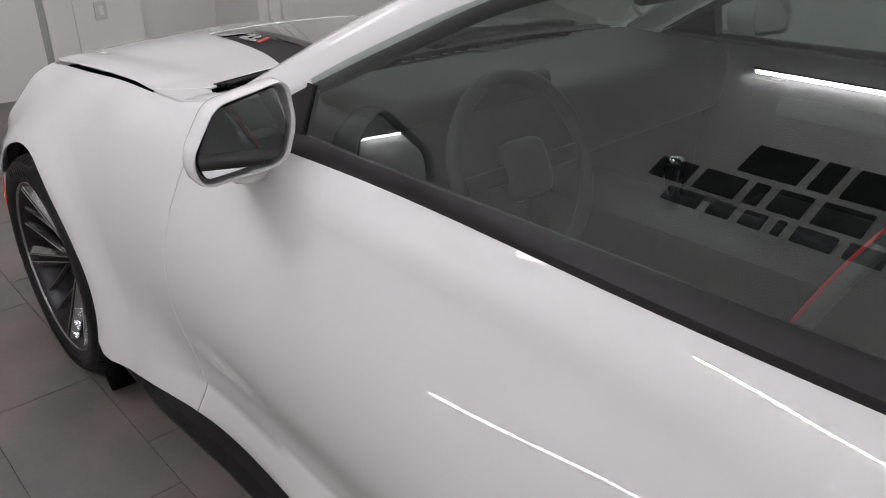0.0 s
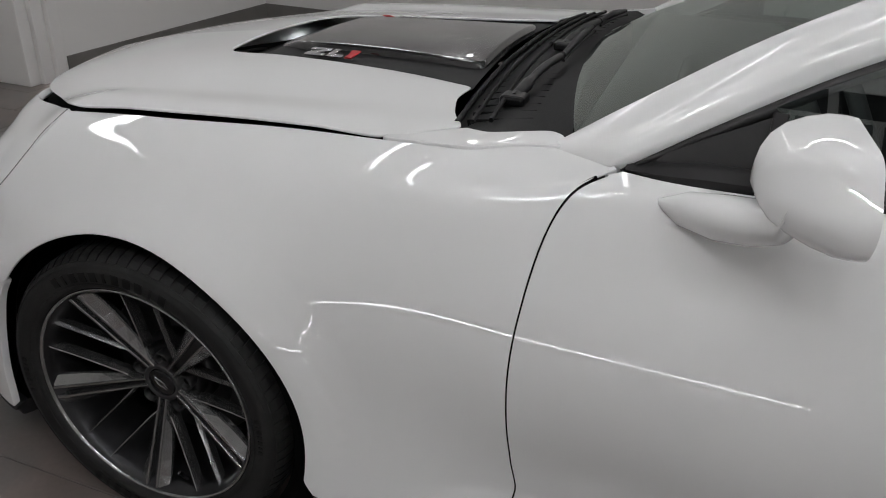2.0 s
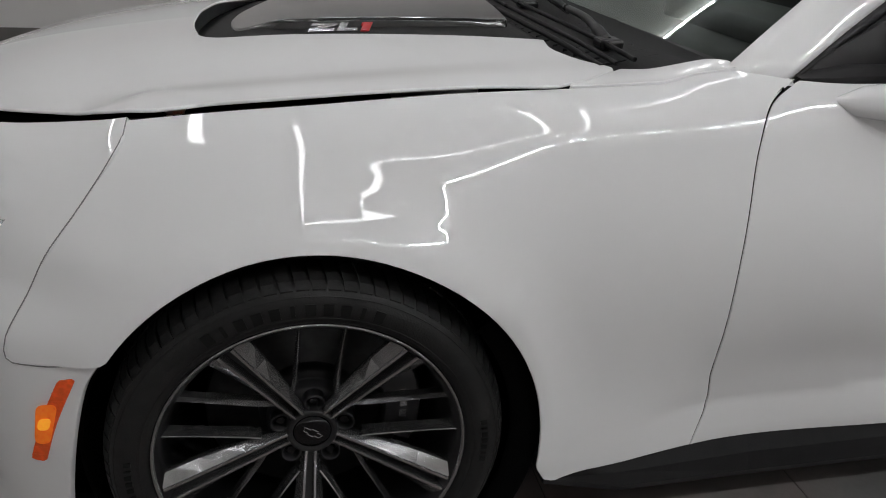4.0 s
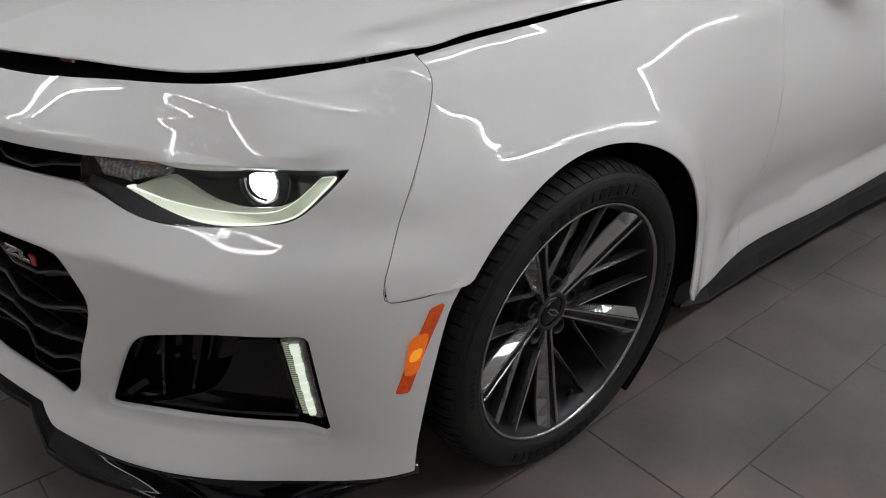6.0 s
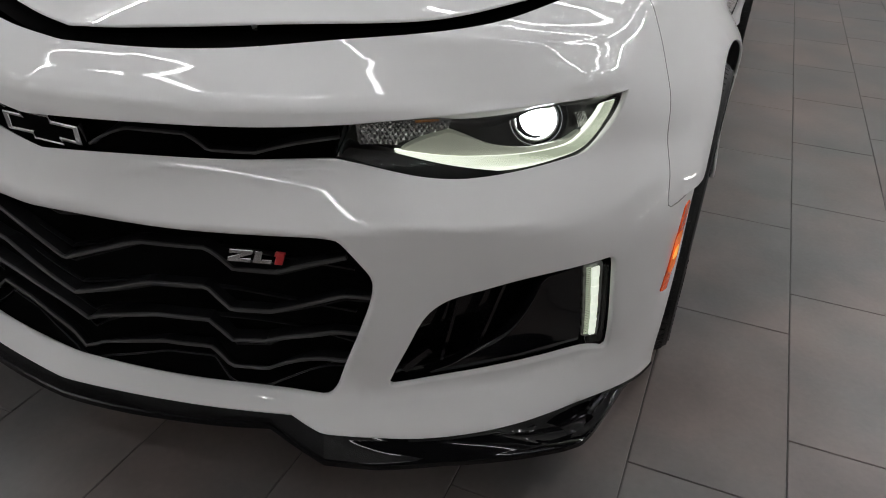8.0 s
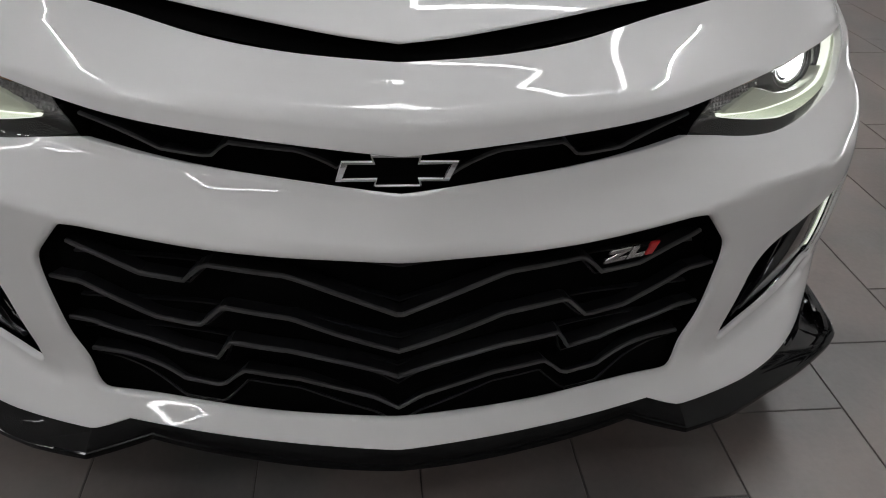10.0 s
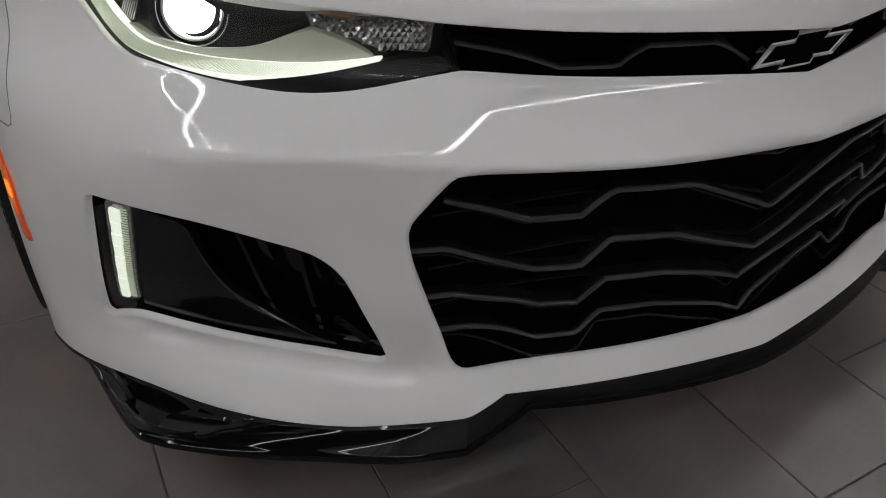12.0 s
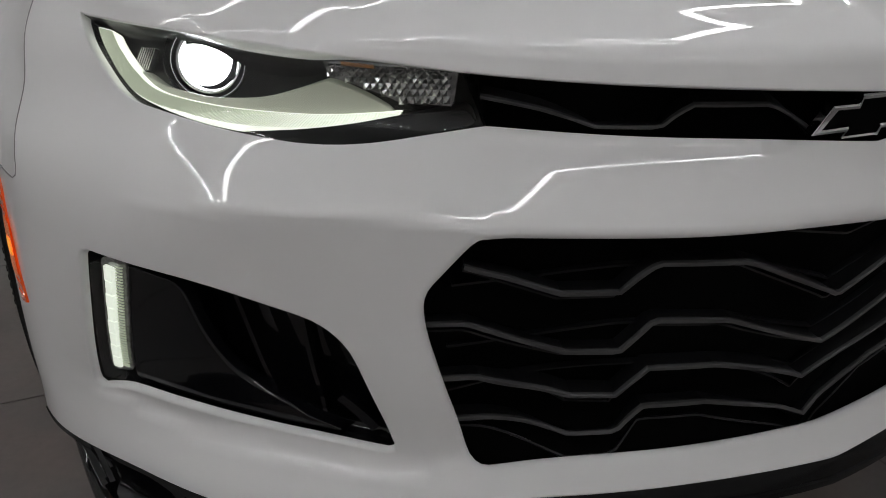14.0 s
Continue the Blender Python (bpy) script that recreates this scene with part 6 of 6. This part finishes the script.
# ---- door mirrors ----
MIRROR_IN = rounded([(-0.827, 1.072, 0.012), (-0.950, 1.058, 0.018), (-0.996, 0.994, 0.018), (-0.985, 0.962, 0.012), (-0.838, 0.961, 0.014), (-0.817, 1.012, 0.02)], 0.012, 6)
MIRROR = shrink(MIRROR_IN, -0.013)
for k_, mir in enumerate((False, True)):
    mirror = empty("door_mirror", doors[k_], "white door mirror on a short arm")
    cen = np.array((-0.908, 1.015))
    rows = []
    for x, sc, dz, dy in ((1.178, 0.955, 0, 0), (1.184, 0.975, 0, 0), (1.184, 1.0, 0, 0), (1.17, 1.02, 0, 0), (1.15, 1.01, 0, 0), (1.125, 0.93, -0.002, 0.006), (1.10, 0.80, -0.004, 0.012), (1.083, 0.64, -0.008, 0.018), (1.072, 0.44, -0.011, 0.022), (1.066, 0.22, -0.013, 0.026), (1.065, 0.04, -0.014, 0.028)):
        o = cen + (dy, dz) + (MIRROR - cen) * sc
        rows.append([(x + (0.16 * (-(q[0] - cen[0]))) * (1 if x > 1.1 else 0.9), q[0], q[1]) for q in o])
    m = len(MIRROR)
    v = [q for r in rows for q in r]
    flat_part("housing", [(q[0], -q[1] if mir else q[1], q[2]) for q in v], grid_faces(len(rows), m, True) + [tuple((len(rows) - 1) * m + i for i in range(m))], WHITE, mirror, "white painted mirror shell", True, 50)
    gv = [(1.172 - 0.16 * (q[0] - cen[0]) - 0.14 * (q[1] - cen[1]), q[0], q[1]) for q in MIRROR_IN]
    mesh_object("mirror_glass", gv, [tuple(range(m))[::-1]], SILVER, mirror, "mirror glass", smooth=False, flip_y=mir)
    gv2 = [(1.168 - 0.16 * (q[0] - cen[0]) - 0.14 * (q[1] - cen[1]), q[0], q[1]) for q in shrink(MIRROR, 0.0105)]
    mesh_object("glass_rim", gv2, [tuple(range(m))[::-1]], TRIM, mirror, "black rim round the mirror glass", smooth=False, flip_y=mir)
    rows = []
    for x, y, z, a, b in ((0.945, -0.800, 0.908, 0.004, 0.006), (0.985, -0.815, 0.910, 0.022, 0.028), (1.04, -0.835, 0.914, 0.032, 0.036), (1.09, -0.865, 0.928, 0.038, 0.034), (1.12, -0.90, 0.950, 0.040, 0.030), (1.125, -0.93, 0.985, 0.04, 0.02)):
        rows.append([(x + 1.2 * a * math.cos(t) * 0.5, y + a * math.cos(t), z + b * math.sin(t)) for t in np.linspace(0, 2 * math.pi, 16, endpoint=False)])
    v = [(q[0], -q[1] if mir else q[1], q[2]) for r in rows for q in r]
    flat_part("arm", v, grid_faces(len(rows), 16, True), WHITE, mirror, "white mirror arm", True, 60)

# ---- interior ----
cabin = empty("interior", car, "dark interior with seats, dashboard and steering wheel")
bm = bmesh.new()
box_bm((0.42, 1.36, 0.20), (0.98, 0, 0.86), 0.05, None, bm, 3)
box_bm((0.30, 1.30, 0.30), (1.00, 0, 0.66), 0.04, None, bm, 2)
box_bm((0.26, 0.46, 0.06), (1.05, -0.37, 0.975), 0.025, None, bm, 3)
part("dashboard", bm, LEATHER, cabin, "black dashboard with an instrument hood", True)
wheel_m = Matrix.Translation((1.30, -0.37, 0.86)) @ Matrix.Rotation(radians(-24), 4, "Y")
ringp = [tuple(wheel_m @ Vector((0, 0.185 * math.cos(t), 0.185 * math.sin(t)))) for t in np.linspace(0, 2 * math.pi, 40, endpoint=False)]
v, f = tube_mesh(ringp, 0.016, 8, True)
st = mesh_object("steering_wheel", v, f, LEATHER, cabin, "black leather steering wheel")
bm = bmesh.new()
box_bm((0.05, 0.13, 0.12), (0.0, 0, 0), 0.03, None, bm, 3)
for a in (0, 180, 270):
    box_bm((0.018, 0.11, 0.035), (0.0, 0.115 * math.cos(radians(a)), 0.115 * math.sin(radians(a))), 0.005, Matrix.Rotation(radians(a), 3, "X"), bm, 2)
bmesh.ops.transform(bm, matrix=wheel_m, verts=bm.verts)
part("hub", bm, SATIN_BLACK, st, "", True)
v, f = tube_mesh([tuple(wheel_m @ Vector((-0.02, 0.052 * math.cos(t), 0.052 * math.sin(t) - 0.0))) for t in np.linspace(0, 2 * math.pi, 28, endpoint=False)], 0.0025, 6, True)
mesh_object("hub_ring", v, f, CHROME, st)
for y in (-0.37, 0.37):
    seat = empty("seat", cabin, "black bucket seat with a red-stitched edge")
    part("cushion", box_bm((0.52, 0.50, 0.18), (1.62, y, 0.50), 0.06, None, None, 3), LEATHER, seat, "", True)
    rot = Matrix.Rotation(radians(20), 3, "Y")
    part("backrest", box_bm((0.14, 0.50, 0.62), (1.99, y, 0.82), 0.06, rot, None, 3), LEATHER, seat, "", True)
    part("headrest", box_bm((0.10, 0.26, 0.17), (2.11, y, 1.14), 0.045, rot, None, 3), SEAT_TRIM, seat, "", True)
    for s in (-1, 1):
        line = crom([(1.84, y + s * 0.24, 0.60), (1.90, y + s * 0.255, 0.80), (1.98, y + s * 0.235, 1.0), (2.04, y + s * 0.15, 1.09)], 8)
        v, f = tube_mesh(line, 0.004, 6)
        mesh_object("red_piping", v, f, RED, seat, "red stitched piping")
        v, f = tube_mesh(line + np.array((0.012, s * 0.004, 0.0)), 0.010, 6)
        mesh_object("pale_piping", v, f, SEAT_TRIM, seat)
bm = bmesh.new()
box_bm((0.90, 0.24, 0.22), (1.55, 0, 0.60), 0.03, None, bm, 2)
part("console", bm, SATIN_BLACK, cabin, "black centre console", True)
part("shifter", box_bm((0.04, 0.04, 0.14), (1.42, 0.0, 0.76), 0.015, None, None, 3), CHROME, cabin, "bright gear lever", True)
for s in (-1, 1):
    part("door_card", box_bm((1.20, 0.05, 0.50), (1.52, s * 0.745, 0.70), 0.02, None, None, 2), LEATHER, cabin, "black door trim", True)
    part("armrest", box_bm((0.42, 0.07, 0.05), (1.55, s * 0.70, 0.80), 0.018, None, None, 3), SEAT_TRIM, cabin, "", True)
    part("door_pull", box_bm((0.13, 0.018, 0.03), (1.28, s * 0.70, 0.875), 0.008, None, None, 2), CHROME, cabin, "chrome inner door handle", True)
part("cabin_floor", box_bm((2.4, 1.48, 0.04), (1.9, 0, 0.34), 0.0), LEATHER, cabin)
part("rear_bench", box_bm((0.5, 1.2, 0.5), (2.62, 0, 0.62), 0.08, None, None, 2), LEATHER, cabin, "", True)
part("headliner", box_bm((1.5, 1.0, 0.02), (2.2, 0, 1.265), 0.008), SEAT_TRIM, cabin, "dark grey headliner")
part("firewall", box_bm((0.03, 1.40, 0.62), (0.70, 0, 0.60), 0.0), DARK, cabin)
part("rear_view_mirror", box_bm((0.03, 0.24, 0.07), (1.35, 0.0, 1.185), 0.012, None, None, 2), SATIN_BLACK, cabin, "black rear-view mirror", True)


# ---- floor tiles, laid in a third bond ----
TX, TY, JOINT = 0.603, 0.2985, 0.0028


def tile_shape():
    bm = box_bm((TX - JOINT, TY - JOINT, 0.012), (0, 0, -0.006), 0.0)
    top = [e for e in bm.edges if all(v.co.z > -0.001 for v in e.verts)]
    bmesh.ops.bevel(bm, geom=top, offset=0.0012, segments=1, affect="EDGES")
    bmesh.ops.delete(bm, geom=[q for q in bm.faces if q.normal.z < -0.5], context="FACES")
    me = bpy.data.meshes.new("floor_tile")
    bm.to_mesh(me)
    bm.free()
    me.materials.append(TILE)
    return me


def lay_tiles():
    me = tile_shape()
    floor = empty("floor", None, "grey stone-look rectangular tiles with thin joints", "floor", "", "structure")
    vs, fs = [], []
    src_v = [tuple(v.co) for v in me.vertices]
    src_f = [tuple(p.vertices) for p in me.polygons]
    count = 0
    rows = int((SIDE_Y - LEFT_Y) / TY) + 2
    for r in range(rows):
        y = -1.2400 + TY * (r - 10) + TY / 2
        if y < LEFT_Y - TY or y > SIDE_Y + TY:
            continue
        shift = 0.112 - 0.201 * (r - 10)
        for k in range(-9, 18):
            x = shift + TX * k + TX / 2 + TX * round((r - 10) / 3.0)
            if x < FRONT_X - TX or x > BACK_X:
                continue
            near = -2.2 < x < 2.6 and ((-2.7 < y < -0.55) or (0.55 < y < 1.5) or x < -0.3 and abs(y) < 1.5)
            if near and count < 300:
                t = new("floor_tile", me)
                t.location = (x, y, 0)
                t.parent = floor
                count += 1
            else:
                o = len(vs)
                vs += [(a + x, b + y, c) for a, b, c in src_v]
                fs += [tuple(i + o for i in q) for q in src_f]
    rest = mesh_object("far_floor_tiles", vs, fs, TILE, floor, smooth=False)
    tagged(rest, "grey floor tiles further off", "", "", "stuff")


lay_tiles()
